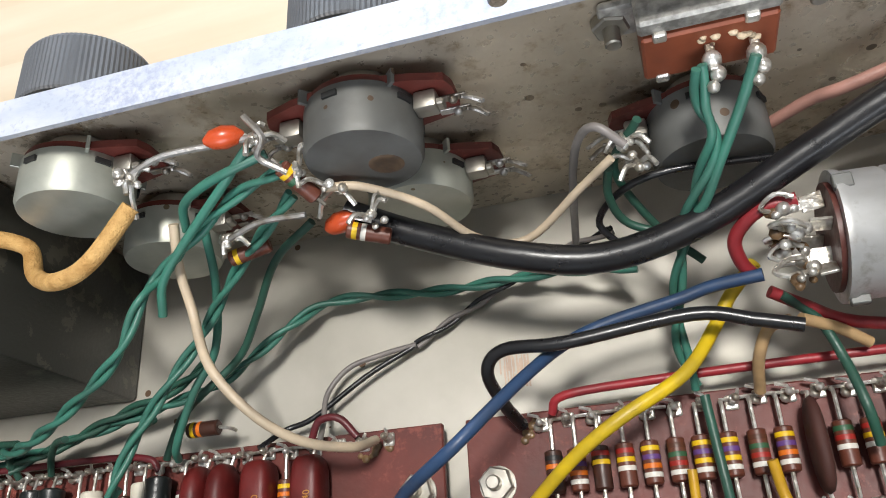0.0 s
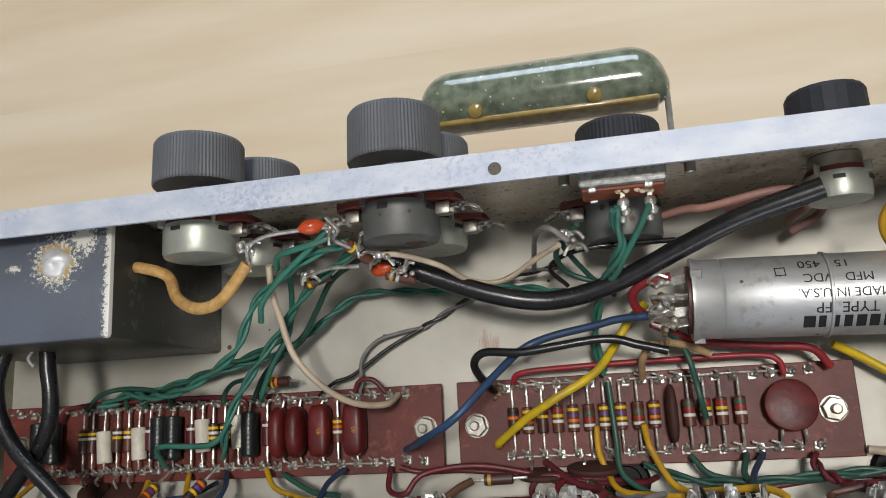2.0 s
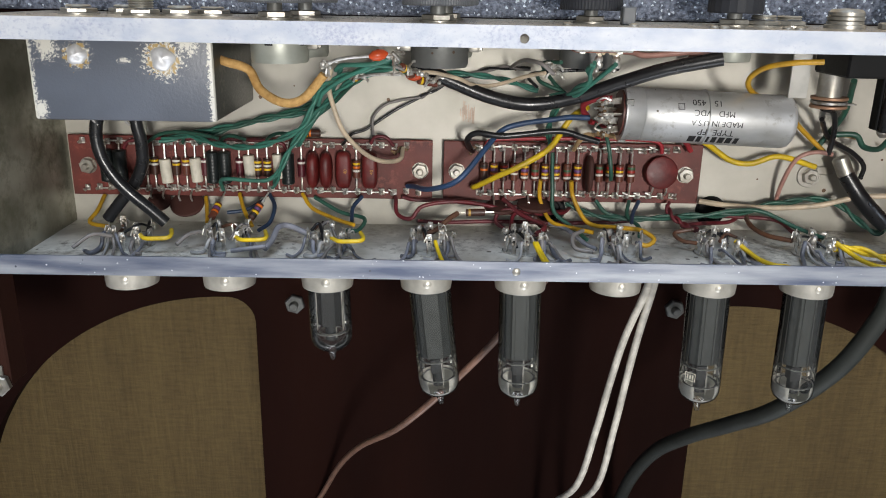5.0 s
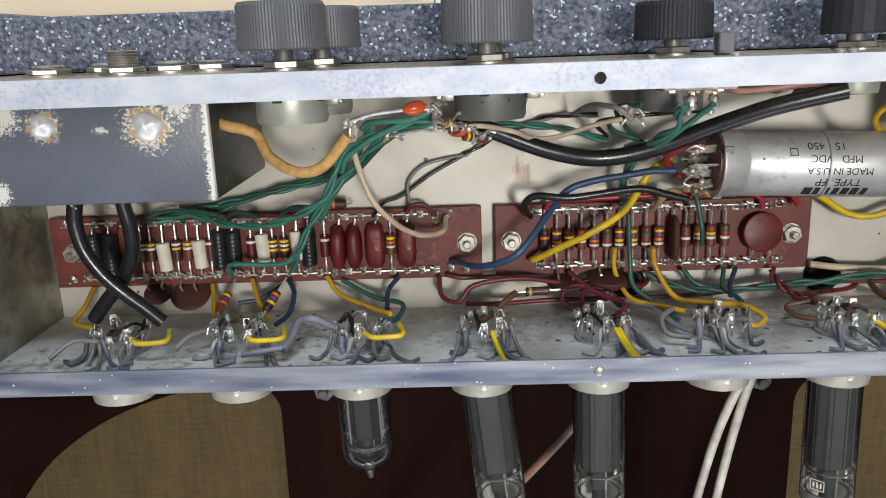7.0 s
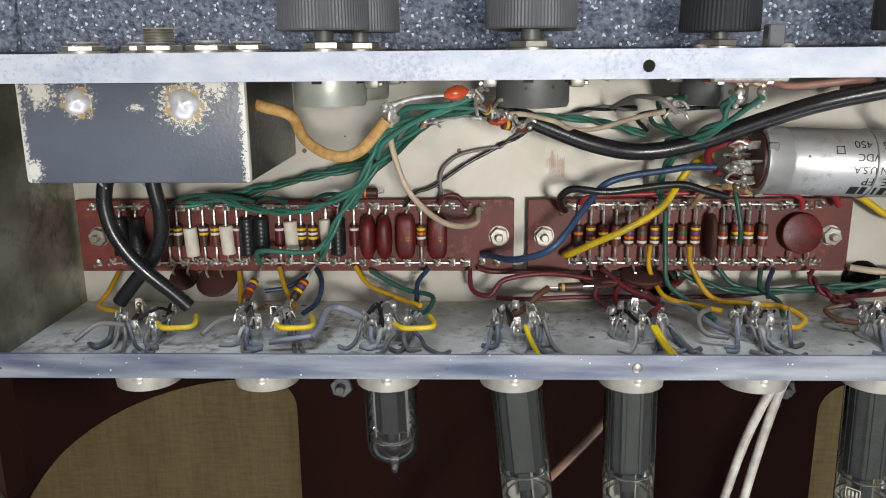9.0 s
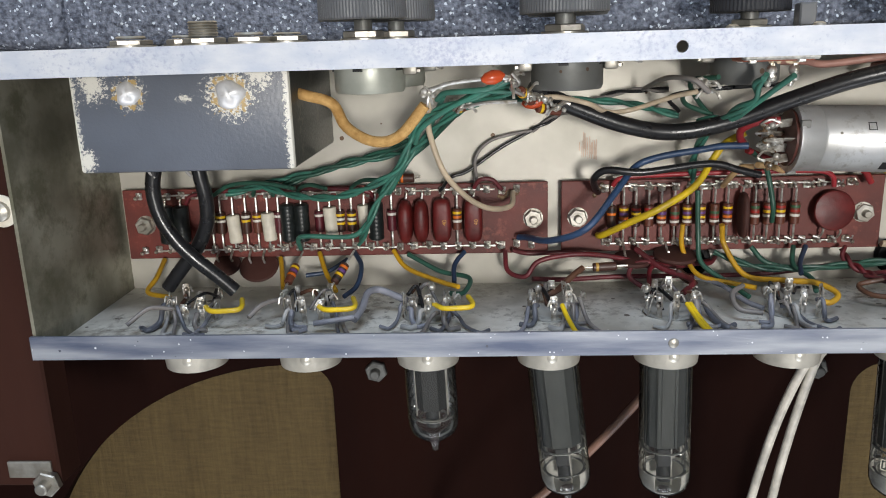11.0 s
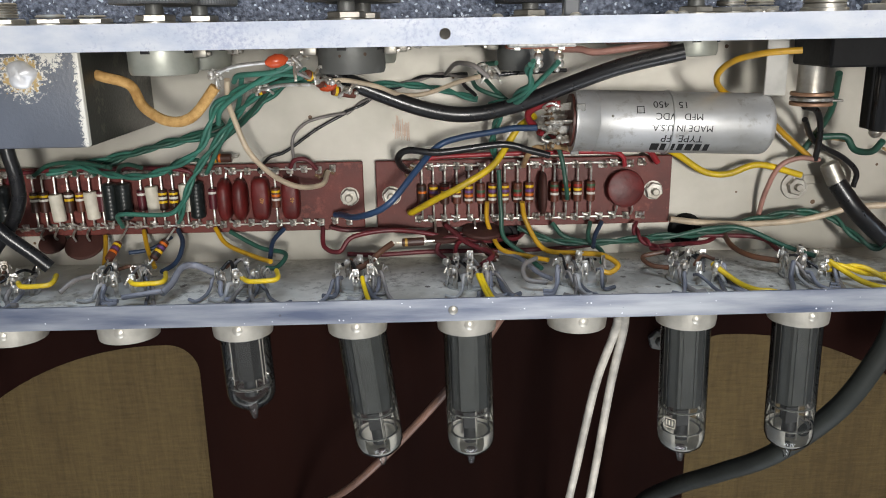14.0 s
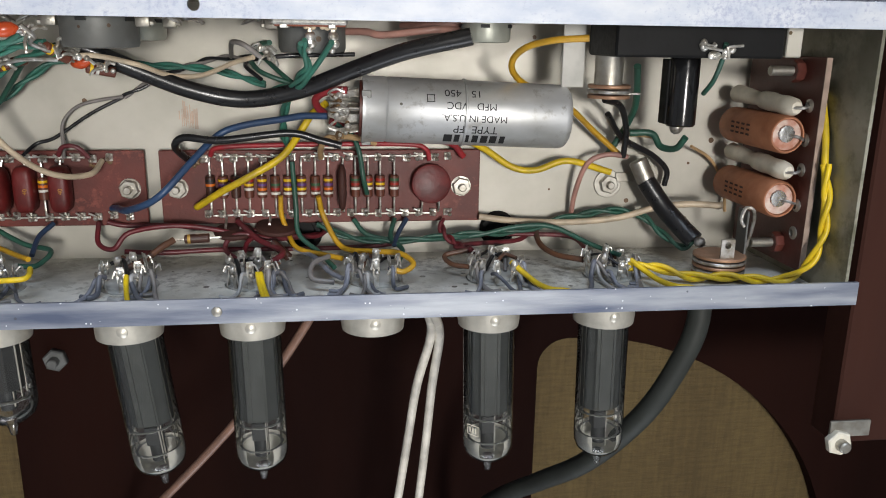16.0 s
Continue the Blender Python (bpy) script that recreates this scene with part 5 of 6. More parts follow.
ob = thing("toggle_switch", "chrome bat-handle toggle switch", "switch")
part("nut", G().prism((0.2060, Y1, 0.2350), (0, 1, 0), 0.0075, 0.0028), M["nickel"], ob)
part("lever", G().tube([(0.2060, Y1 + 0.002, 0.2350), (0.2078, Y1 + 0.010, 0.2400), (0.2095, Y1 + 0.019, 0.2450)], 0.0018, 12, 1.5), M["nickel"], ob)
ob = thing("fuse_holder", "black bakelite fuse cap on the panel", "fuse holder")
part("cap", G().lathe((0.2260, Y1, 0.2330), (0, 1, 0), [(0.0085, 0), (0.0085, 0.002), (0.0068, 0.0024), (0.0064, 0.0125), (0.0055, 0.0135), (0.001, 0.0136)], 24), M["black_plain"], ob)
# ---- right end: switch block, fuse holder, ground sleeve, capacitor board ----
ob = thing("switch_block", "black moulded switch block behind the panel", "switch")
part("block", G().box(0.1765, 0.2370, 0.0540, yp, 0.2280, 0.2580, 0.0008), M["black_plain"], ob)
part("bracket", G().box(0.2385, 0.2445, 0.0545, yp, 0.2320, 0.2560, 0.0004), M["zinc"], ob, "plated bracket with flux stains")
for x, y, z in ((0.2075, 0.0585, 0.2590), (0.2115, 0.0555, 0.2585), (0.2155, 0.0565, 0.2590)):
    g = G()
    for k in range(5):
        g.ball((x + random.gauss(0, 0.0010), y + random.gauss(0, 0.0010), z + random.gauss(0, 0.0006)), random.uniform(0.0008, 0.0015), 9, random.uniform(0.6, 1.2))
    for k in range(2):
        g.tube(spline([(x, y, z), (x + random.uniform(-0.002, 0.003), y + random.uniform(-0.002, 0.002), z + 0.002), (x + random.uniform(-0.003, 0.006), y + random.uniform(-0.004, 0.002), z + 0.001)], 4), 0.0005, 6)
    part("lug", g, M["bright_solder"], ob, "lumpy soldered lug")
ob = thing("fuse_holder", "glossy black tubular fuse holder", "fuse holder")
part("barrel", G().lathe((0.2120, 0.0535, 0.2340), (0, -1, 0), [(0.0054, 0), (0.0056, 0.0008), (0.0056, 0.0245), (0.0050, 0.0252), (0.001, 0.0253)], 28), M["black_gloss"], ob)
part("flat_rib", G().box(0.2055, 0.2078, 0.0290, 0.0530, 0.2280, 0.2340, 0.0004), M["black_plain"], ob)
g = G().ball((0.2150, 0.0265, 0.2240), 0.0026, 10)
g.box(0.2135, 0.2160, 0.0260, 0.0300, 0.2240, 0.2250, 0.0002)
part("tip_lug", g, M["solder"], ob)
ob = thing("phone_jack", "bright metal jack sleeve with brown wafer rings", "jack")
part("sleeve", G().lathe((0.1845, yp, 0.2290), (0, -1, 0), [(0.0056, 0), (0.0056, 0.0115), (0.0053, 0.0120), (0.0053, 0.0285), (0.0045, 0.029)], 28), M["nickel"], ob)
part("collar", G().lathe((0.1845, yp - 0.001, 0.2290), (0, -1, 0), [(0.0061, 0), (0.0061, 0.012), (0.0057, 0.0125)], 28), M["pot_grey"], ob)
for k in range(3):
    part("wafer", G().lathe((0.1850, yp - 0.0285 - k * 0.0019, 0.2290), (0, -1, 0), [(0.0078, 0), (0.0080, 0.0003), (0.0080, 0.0010), (0.0078, 0.0013)], 26), M["copper_ring"] if k != 1 else M["solder"], ob)
part("long_lug", G().box(0.1880, 0.1965, yp - 0.0322, yp - 0.0314, 0.2285, 0.2320, 0.0002), M["solder"], ob)
part("leaf", G().box(0.1670, 0.1755, 0.0420, yp, 0.2262, 0.2272, 0.0002), M["dull_leaf"], ob, "flat plated side leaf")
ob = thing("ground_lug", "plated bolt, washer and solder lug on the floor", "ground lug")
part("washer", G().cyl((0.2010, -0.0020, ZF), (0.2010, -0.0020, ZF + 0.0010), 0.0062, 26, 0.0002), M["nickel"], ob)
part("nut", G().prism((0.2010, -0.0020, ZF + 0.001), (0, 0, 1), 0.0042, 0.0028), M["nickel"], ob)
part("bolt", G().cyl((0.2010, -0.0020, ZF), (0.2010, -0.0020, ZF + 0.0062), 0.0017, 14, 0.0004), M["nickel"], ob)
part("tongue", G().box(0.2040, 0.2130, -0.0010, 0.0030, ZF + 0.001, ZF + 0.0018, 0.0002, m=None), M["nickel"], ob)
ob = thing("shielded_lead", "black sleeved lead with crimped silver ferrule", "cable")
part("ferrule", G().cyl((0.2100, 0.0100, 0.1990), (0.2140, 0.0010, 0.2010), 0.0040, 18, 0.0008), M["nickel"], ob)
part("sleeve", G().tube(spline([(0.2135, 0.0015, 0.2010), (0.2205, -0.0090, 0.2050), (0.2270, -0.0170, 0.2110), (0.2310, -0.0215, 0.2160)]), 0.0041, 14), M["black_rubber"], ob)
part("tip", G().ball((0.2320, -0.0215, 0.2190), 0.0024, 10), M["solder"], ob)
ob = thing("wafer_socket", "stacked brown wafer socket with metal tab", "socket")
for k in range(5):
    part("ring", G().lathe((0.2340, Y0 + T + 0.0004 + k * 0.0019, 0.2330), (0, 1, 0), [(0.0100, 0), (0.0103, 0.0003), (0.0103, 0.0010), (0.0100, 0.0013)], 28), M["copper_ring"] if k % 2 == 0 else M["solder"], ob)
bm = plate(-0.0028, 0.0028, 0, 0.008, 0, 0.0006, [ring(0, 0.0055, 0.0013, 14)])
bm.transform(Matrix.Translation((0.2335, Y0 + 0.010, 0.2400)))
part("metal_tab", bm, M["solder"], ob)
part("spring_leaf", G().box(0.2432, 0.2440, -0.0250, -0.0050, 0.2270, 0.2350, 0.0002), M["pot_grey"], ob, "dark folded spring leaf")
part("hook", G().tube(spline([(0.2445, -0.024, 0.232), (0.2450, -0.012, 0.236), (0.2440, -0.0045, 0.238), (0.2405, -0.0030, 0.238), (0.2390, -0.0075, 0.238), (0.2405, -0.0105, 0.238)]), 0.0007, 7), M["solder"], ob)

cb = thing("capacitor_board", "upright brown phenolic board carrying orange capacitors", "circuit board")
part("board", G().box(0.2608, 0.2626, -0.0270, 0.0545, 0.1915, 0.2460, 0.0002), M["phenolic_dark"], cb)
part("edge_strip", G().box(0.2606, 0.2628, -0.0268, 0.0543, 0.2460, 0.2464), M["board_edge"], cb, "pale cut edge of the board")
for y in (0.0490, -0.0190):
    part("stud", G().cyl((0.2608, y, 0.2300), (0.2480, y, 0.2300), 0.0019, 14, 0.0003), M["nickel"], cb)
    part("stud_nut", G().prism((0.2608, y, 0.2300), (-1, 0, 0), 0.0044, 0.0036, 8), M["phenolic_dark"], cb)
    part("foot", G().box(0.2626, 0.2660, y - 0.003, y + 0.003, 0.222, 0.238, 0.0003), M["zinc"], cb)
for y in (0.0365, 0.0235, 0.0120, -0.0020, -0.0130):
    part("eyelet", G().lathe((0.2608, y, 0.2390), (-1, 0, 0), [(0.0026, 0), (0.0026, 0.0004), (0.0014, 0.0010), (0.0012, 0.0002)], 18), M["nickel"], cb)
for y in (0.0255, 0.0005):
    ob = thing("electrolytic_capacitor", "orange tubular capacitor with foil end and faded print", "capacitor", "orange capacitors")
    base, d = Vector((0.2520, y, 0.1990)), Vector((0.02, 0, 1)).normalized()
    part("tube", G().lathe(base, d, [(0.0066, 0), (0.0073, 0.0006), (0.0073, 0.0398), (0.0067, 0.0410), (0.0062, 0.0410), (0.0060, 0.0395), (0.0005, 0.0395)], 32), M["cap_orange"], ob)
    part("end_seal", G().lathe(base + d * 0.0395, d, [(0.0058, 0), (0.0058, 0.0006), (0.0030, 0.0010), (0.0004, 0.0010)], 24), M["cap_seal"], ob)
    part("foil", G().lathe(base + d * 0.0403 + Vector((-0.0004, 0.0004, 0)), d, [(0.0036, 0), (0.0032, 0.0007), (0.0012, 0.0010), (0.0003, 0.0009)], 11), M["foil"], ob)
    part("lead", G().tube(spline([base + d * 0.0405, base + d * 0.0435 + Vector((0.003, -0.0005, 0)), (0.2600, y - 0.0020, 0.2390)]), 0.0006, 6), M["solder"], ob)
    g = G()
    for k in range(3):
        for q in range(4):
            g.box(-0.0013, 0.0013, -0.0004, 0.0004, -0.00002, 0.00003, m=Matrix.Translation((0.2515 - 0.00715 + 0.0002, y - 0.0015 + k * 0.0019, 0.212 + q * 0.0042)) @ Matrix.Rotation(radians(-90), 4, "Y"))
    part("faded_print", g, M["cap_brown"], ob)
for y in (0.0385, 0.0140):
    ob = thing("ceramic_resistor", "knobbly white cement resistor on the capacitor board", "resistor", "white cement resistors")
    part("body", G().lathe((0.2520, y, 0.1965), (0.06, -0.06, 1), [(0.001, 0), (0.0028, 0.001), (0.0037, 0.003), (0.0034, 0.010), (0.0029, 0.017), (0.0027, 0.020), (0.0036, 0.0225), (0.0038, 0.028), (0.0034, 0.033), (0.0038, 0.038), (0.0034, 0.0425), (0.0022, 0.0445), (0.0006, 0.045)], 18), M["ceramic"], ob)
    part("lead", G().tube(spline([(0.2527, y - 0.0027, 0.2400), (0.2560, y - 0.0025, 0.2430), (0.2600, y - 0.0022, 0.2392)]), 0.0006, 6), M["solder"], ob)

# ---- grommets, clips and bolts ----
for x, y in ((0.068, -0.022), (0.152, -0.0215)):
    g = G().lathe((x, y, ZF - 0.002), (0, 0, 1), [(0.0052, 0), (0.0075, 0.0008), (0.0080, 0.003), (0.0070, 0.0046), (0.0052, 0.0046), (0.0046, 0.002)], 26)
    solid("rubber_grommet", g, M["black_plain"], "black rubber grommet in the chassis floor", "grommet", "grommets")
for x, y, z, plate_dx in ((-0.2175, -0.1130, 0.213, -0.008), (0.3115, -0.1190, 0.213, 0.006)):
    ob = thing("bracket_bolt", "bolt, nut and small bracket on the mounting board", "bolt", "mounting bolts")
    part("bracket", G().box(x + plate_dx - 0.010, x + plate_dx + 0.010, y + 0.001, y + 0.009, z, z + 0.0015, 0.0003), M["nickel"], ob)
    part("nut", G().prism((x, y - 0.001, z + 0.0005), (0, 0, 1), 0.0062, 0.004), M["nickel" if x < 0 else "ceramic"], ob)
    part("bolt", G().cyl((x, y - 0.001, z), (x, y - 0.001, z + 0.009), 0.0028, 14, 0.0006), M["nickel"], ob)
ob = thing("chassis_bolt", "white-washered bolt beside the chassis end", "bolt")
part("washer", G().cyl((-0.2180, 0.0100, 0.213), (-0.2180, 0.0100, 0.2145), 0.0068, 24, 0.0004), M["ceramic"], ob)
part("head", G().lathe((-0.2180, 0.0100, 0.2145), (0, 0, 1), [(0.0042, 0), (0.0040, 0.0018), (0.0022, 0.0030)], 18), M["nickel"], ob)
for x, y in ((-0.0955, -0.1400), (0.1910, -0.1400)):
    ob = thing("baffle_bolt", "dull bolt and nut on the dark baffle", "bolt", "baffle bolts")
    part("nut", G().prism((x, y, 0.030), (0, 0, 1), 0.0075, 0.005), M["pot_grey"], ob)
    part("bolt", G().cyl((x, y, 0.030), (x, y, 0.041), 0.0032, 14, 0.0006), M["pot_grey"], ob)

g = G()
for k in range(26):
    x = 0.0195 + random.uniform(0, 0.0075)
    y = random.uniform(0.0215, 0.0270)
    g.box(x, x + random.uniform(0.0002, 0.0006), y, y + random.uniform(0.003, 0.008), ZF, ZF + 0.00006 + 0.000002 * k)
M["stain"] = material("reddish_scrape", (0.5, 0.37, 0.29), 0.6, 0.1, 0.2, 300, 0.1, 500)
tagged(part("scraped_stain", g, M["stain"], ch, "reddish scraped stain on the panel"), kind="stuff")

for x in (0.0600, 0.0870, 0.1200, 0.1240, 0.1500, 0.1550):
    solid("panel_screw", G().lathe((x, Y1, 0.2560), (0, 1, 0), [(0.0021, 0), (0.0019, 0.0007), (0.0009, 0.0013)], 12), M["nickel"], "small nickel screw end on the panel", "screw", "panel screws")

# ---- wiring ----
wire([(-0.038, 0.053, 0.242), (-0.0397, 0.045, 0.236), (-0.0392, 0.037, 0.2307), (-0.0347, 0.0241, 0.2296), (-0.0263, 0.0138, 0.2255), (-0.0179, 0.0083, 0.2195), (-0.0098, 0.0075, 0.211), (-0.0085, 0.0108, 0.2)], 0.0011, "cream", "cream wire looping down to the board")
wire([(-0.0838, 0.0558, 0.2455), (-0.0802, 0.055, 0.2476), (-0.0721, 0.0519, 0.2456), (-0.0674, 0.044, 0.2472), (-0.0577, 0.0393, 0.2515), (-0.0484, 0.0411, 0.2535), (-0.0392, 0.0513, 0.2546)], 0.0019, "orange", "cloth-covered tan wire looping below the pot")
wire([(0.079, 0.0345, 0.214), (0.0735, 0.03, 0.209), (0.0695, 0.0242, 0.2085), (0.0617, 0.0141, 0.2128), (0.0482, 0.0062, 0.2155), (0.0383, 0.0005, 0.212), (0.0283, -0.0065, 0.2045), (0.0265, -0.008, 0.2)], 0.0014, "yellow", "yellow wire crossing the component board")
wire([(0.0845, 0.019, 0.2186), (0.076, 0.0213, 0.219), (0.0648, 0.0239, 0.2194), (0.0402, 0.0214, 0.2205), (0.027, 0.0222, 0.2186), (0.0226, 0.0187, 0.2155), (0.024, 0.0135, 0.207), (0.0262, 0.0103, 0.2)], 0.0014, "black", "black wire from can capacitor to the board")
wire([(0.0795, 0.0302, 0.2183), (0.07, 0.03, 0.2165), (0.0629, 0.0287, 0.2153), (0.048, 0.0262, 0.214), (0.0385, 0.0226, 0.2143), (0.03, 0.0143, 0.2215), (0.0181, 0.0018, 0.229), (0.0051, -0.0047, 0.2204), (-0.003, -0.0072, 0.2045), (-0.0062, -0.0082, 0.2)], 0.0013, "blue", "blue wire from can capacitor across the boards")
twisted([(0.056, 0.041, 0.206), (0.035, 0.046, 0.198), (0.0082, 0.0475, 0.1935), (-0.0199, 0.0489, 0.195), (-0.031, 0.0433, 0.198), (-0.0413, 0.0351, 0.2), (-0.052, 0.029, 0.2), (-0.075, 0.024, 0.199), (-0.102, 0.0185, 0.1985), (-0.128, 0.0125, 0.201)], 0.0009, 0.017, "green", "green", "dark green twisted pair along the floor")
twisted([(-0.0075, 0.056, 0.25), (-0.022, 0.0535, 0.246), (-0.0425, 0.0447, 0.2374), (-0.0463, 0.037, 0.2394), (-0.0518, 0.027, 0.2375), (-0.064, 0.0198, 0.233), (-0.079, 0.0152, 0.226), (-0.096, 0.0145, 0.216), (-0.112, 0.0165, 0.206), (-0.127, 0.013, 0.2)], 0.0009, 0.018, "green", "green", "green twisted pair running to the component board")
twisted([(-0.01, 0.0545, 0.242), (-0.03, 0.0465, 0.228), (-0.0442, 0.0343, 0.2197), (-0.0512, 0.026, 0.2189), (-0.061, 0.0132, 0.2171), (-0.0669, 0.0016, 0.2158), (-0.072, -0.008, 0.207)], 0.0009, 0.018, "green", "green", "green twisted pair dropping to the board")
wire([(-0.0105, 0.0585, 0.2525), (-0.018, 0.056, 0.253), (-0.026, 0.0552, 0.2505), (-0.033, 0.0545, 0.246), (-0.036, 0.052, 0.24)], 0.001, "green", "green wire between the pots")
wire([(-0.013, 0.059, 0.2555), (-0.022, 0.054, 0.25), (-0.032, 0.049, 0.244), (-0.042, 0.042, 0.238), (-0.045, 0.036, 0.233)], 0.001, "green", "green wire from resistor to lower pot")
wire([(-0.012, 0.055, 0.228), (-0.024, 0.05, 0.222), (-0.034, 0.041, 0.212), (-0.042, 0.033, 0.206), (-0.056, 0.022, 0.205), (-0.064, 0.012, 0.2)], 0.001, "green_dark", "green wire fanning from the low pot")
wire([(-0.034, 0.053, 0.236), (-0.038, 0.045, 0.224), (-0.044, 0.034, 0.213), (-0.051, 0.025, 0.21), (-0.058, 0.014, 0.205), (-0.0605, 0.0115, 0.2)], 0.001, "green", "green wire fanning from the low pot")
wire([(-0.066, 0.0035, 0.214), (-0.072, -0.0025, 0.214), (-0.08, -0.0035, 0.2135), (-0.092, -0.003, 0.213), (-0.0965, -0.0045, 0.211), (-0.0975, -0.0105, 0.204)], 0.001, "green", "green wire along the board terminals")
twisted([(-0.05, 0.0335, 0.206), (-0.062, 0.0285, 0.203), (-0.078, 0.0245, 0.201), (-0.095, 0.019, 0.2), (-0.11, 0.0135, 0.202)], 0.0009, 0.017, "green_dark", "green_dark", "green twisted pair behind the metal box")
twisted([(0.0725, 0.0575, 0.252), (0.0722, 0.054, 0.2455), (0.0735, 0.049, 0.2405), (0.0685, 0.0432, 0.2292), (0.0652, 0.0369, 0.219), (0.063, 0.03, 0.211), (0.0622, 0.0227, 0.206), (0.064, 0.014, 0.2)], 0.001, 0.02, "green", "green", "green twisted pair from slide switch")
wire([(0.082, 0.0575, 0.252), (0.079, 0.053, 0.245), (0.0745, 0.047, 0.237), (0.07, 0.0415, 0.229), (0.0645, 0.0415, 0.223), (0.06, 0.04, 0.219)], 0.001, "green", "green wire from slide switch")
twisted([(0.052, 0.051, 0.205), (0.035, 0.05, 0.197), (0.0154, 0.0431, 0.1915), (-0.0003, 0.035, 0.1915)], 0.0007, 0.013, "grey", "black", "grey and black twisted wires near the floor")
wire([(-0.0003, 0.035, 0.1918), (-0.01, 0.0335, 0.192), (-0.018, 0.031, 0.193), (-0.0235, 0.025, 0.1935), (-0.0235, 0.017, 0.196), (-0.0225, 0.012, 0.2)], 0.0007, "grey", "thin grey wire curling to the board")
wire([(-0.0003, 0.035, 0.1915), (-0.0132, 0.0283, 0.193), (-0.0269, 0.0192, 0.1942), (-0.034, 0.0168, 0.195), (-0.0385, 0.012, 0.2)], 0.0007, "black", "thin black wire bending to the board")
wire([(0.055, 0.043, 0.21), (0.05, 0.049, 0.216), (0.062, 0.052, 0.226), (0.09, 0.053, 0.222)], 0.0008, "black", "thin black wire behind the pots")
wire([(-0.001, 0.052, 0.246), (0.006, 0.052, 0.244), (0.017, 0.049, 0.237), (0.025, 0.045, 0.226), (0.035, 0.045, 0.221), (0.048, 0.05, 0.23), (0.055, 0.052, 0.236)], 0.0009, "cream", "cream wire from pot to low pot")
wire([(0.043, 0.051, 0.2), (0.046, 0.056, 0.222), (0.049, 0.057, 0.236), (0.053, 0.056, 0.242), (0.058, 0.052, 0.24)], 0.0009, "grey", "grey wire arching beside the pot")
wire([(0.054, 0.052, 0.232), (0.053, 0.05, 0.224), (0.056, 0.046, 0.218), (0.066, 0.042, 0.216)], 0.0009, "green_dark", "green stub wire under the pot")
wire([(0.087, 0.061, 0.222), (0.094, 0.061, 0.228), (0.1, 0.06, 0.232), (0.117, 0.062, 0.236), (0.126, 0.062, 0.232), (0.13, 0.06, 0.222), (0.126, 0.058, 0.21)], 0.0013, "pink", "pinkish brown wire along the panel")
wire([(0.108, 0.0635, 0.212), (0.116, 0.064, 0.222), (0.124, 0.0645, 0.226), (0.133, 0.0635, 0.222), (0.136, 0.06, 0.21), (0.128, 0.056, 0.203)], 0.0013, "pink", "brown wire looping near the control")
wire([(0.087, 0.0405, 0.228), (0.08, 0.04, 0.2265), (0.0755, 0.037, 0.2225), (0.076, 0.0335, 0.2185), (0.0785, 0.031, 0.215)], 0.0014, "red", "red wire at the can terminals")
wire([(0.0805, 0.028, 0.214), (0.087, 0.025, 0.211), (0.096, 0.022, 0.206), (0.115, 0.0195, 0.203), (0.1285, 0.018, 0.203), (0.1345, 0.012, 0.2)], 0.0013, "red", "red wire behind the can capacitor")
wire([(0.0325, 0.0125, 0.198), (0.036, 0.0158, 0.2), (0.055, 0.0168, 0.2), (0.085, 0.0172, 0.2), (0.112, 0.017, 0.2), (0.119, 0.015, 0.2), (0.1205, 0.0105, 0.199)], 0.001, "red", "red bus wire along the board edge")
wire([(0.083, 0.0215, 0.215), (0.079, 0.021, 0.2125), (0.0765, 0.0165, 0.208), (0.0762, 0.0118, 0.2)], 0.0012, "tan", "tan wire from can terminal to the board")
wire([(0.085, 0.022, 0.213), (0.092, 0.0205, 0.2085), (0.098, 0.018, 0.204)], 0.0012, "tan", "tan wire under the can")
wire([(0.0825, 0.027, 0.214), (0.0885, 0.0225, 0.21), (0.0915, 0.015, 0.2085), (0.093, 0.005, 0.2105), (0.0945, -0.002, 0.206)], 0.001, "green_dark", "green wire from can to the board")
wire([(-0.0245, 0.013, 0.2), (-0.022, 0.0165, 0.2015), (-0.017, 0.0165, 0.2015), (-0.013, 0.012, 0.2)], 0.0009, "maroon", "red jumper wire over the board")
wire([(-0.1410, 0.0325, 0.2360), (-0.1432, 0.0260, 0.2360), (-0.1438, 0.0190, 0.2360), (-0.1420, 0.0100, 0.2358), (-0.1368, 0.0005, 0.2352), (-0.1302, -0.0070, 0.2345), (-0.1240, -0.0133, 0.2330), (-0.1180, -0.0200, 0.2315)], 0.0028, "black", "thick black lead from transformer box")
wire([(-0.1275, 0.0325, 0.2320), (-0.1268, 0.0250, 0.2318), (-0.1258, 0.0170, 0.2312), (-0.1268, 0.0070, 0.2300), (-0.1322, -0.0030, 0.2288), (-0.1400, -0.0122, 0.2285), (-0.1460, -0.0195, 0.2280)], 0.0028, "black", "thick black lead from transformer box")
for x0 in (-0.1285, -0.1425):
    wire([(x0, 0.0320, 0.2375), (x0 - 0.0010, 0.0290, 0.2385), (x0 + 0.0008, 0.0262, 0.2378)], 0.0006, "white_grey", "loose shield strand at the black lead")
wire([(-0.059, -0.013, 0.2), (-0.053, -0.019, 0.206), (-0.039, -0.022, 0.216), (-0.031, -0.022, 0.224)], 0.001, "yellow_deep", "yellow wire from board to socket")
wire([(-0.053, -0.015, 0.199), (-0.039, -0.021, 0.205), (-0.027, -0.022, 0.212), (-0.029, -0.025, 0.222), (-0.034, -0.024, 0.226)], 0.001, "green_dark", "green wire from board to socket")
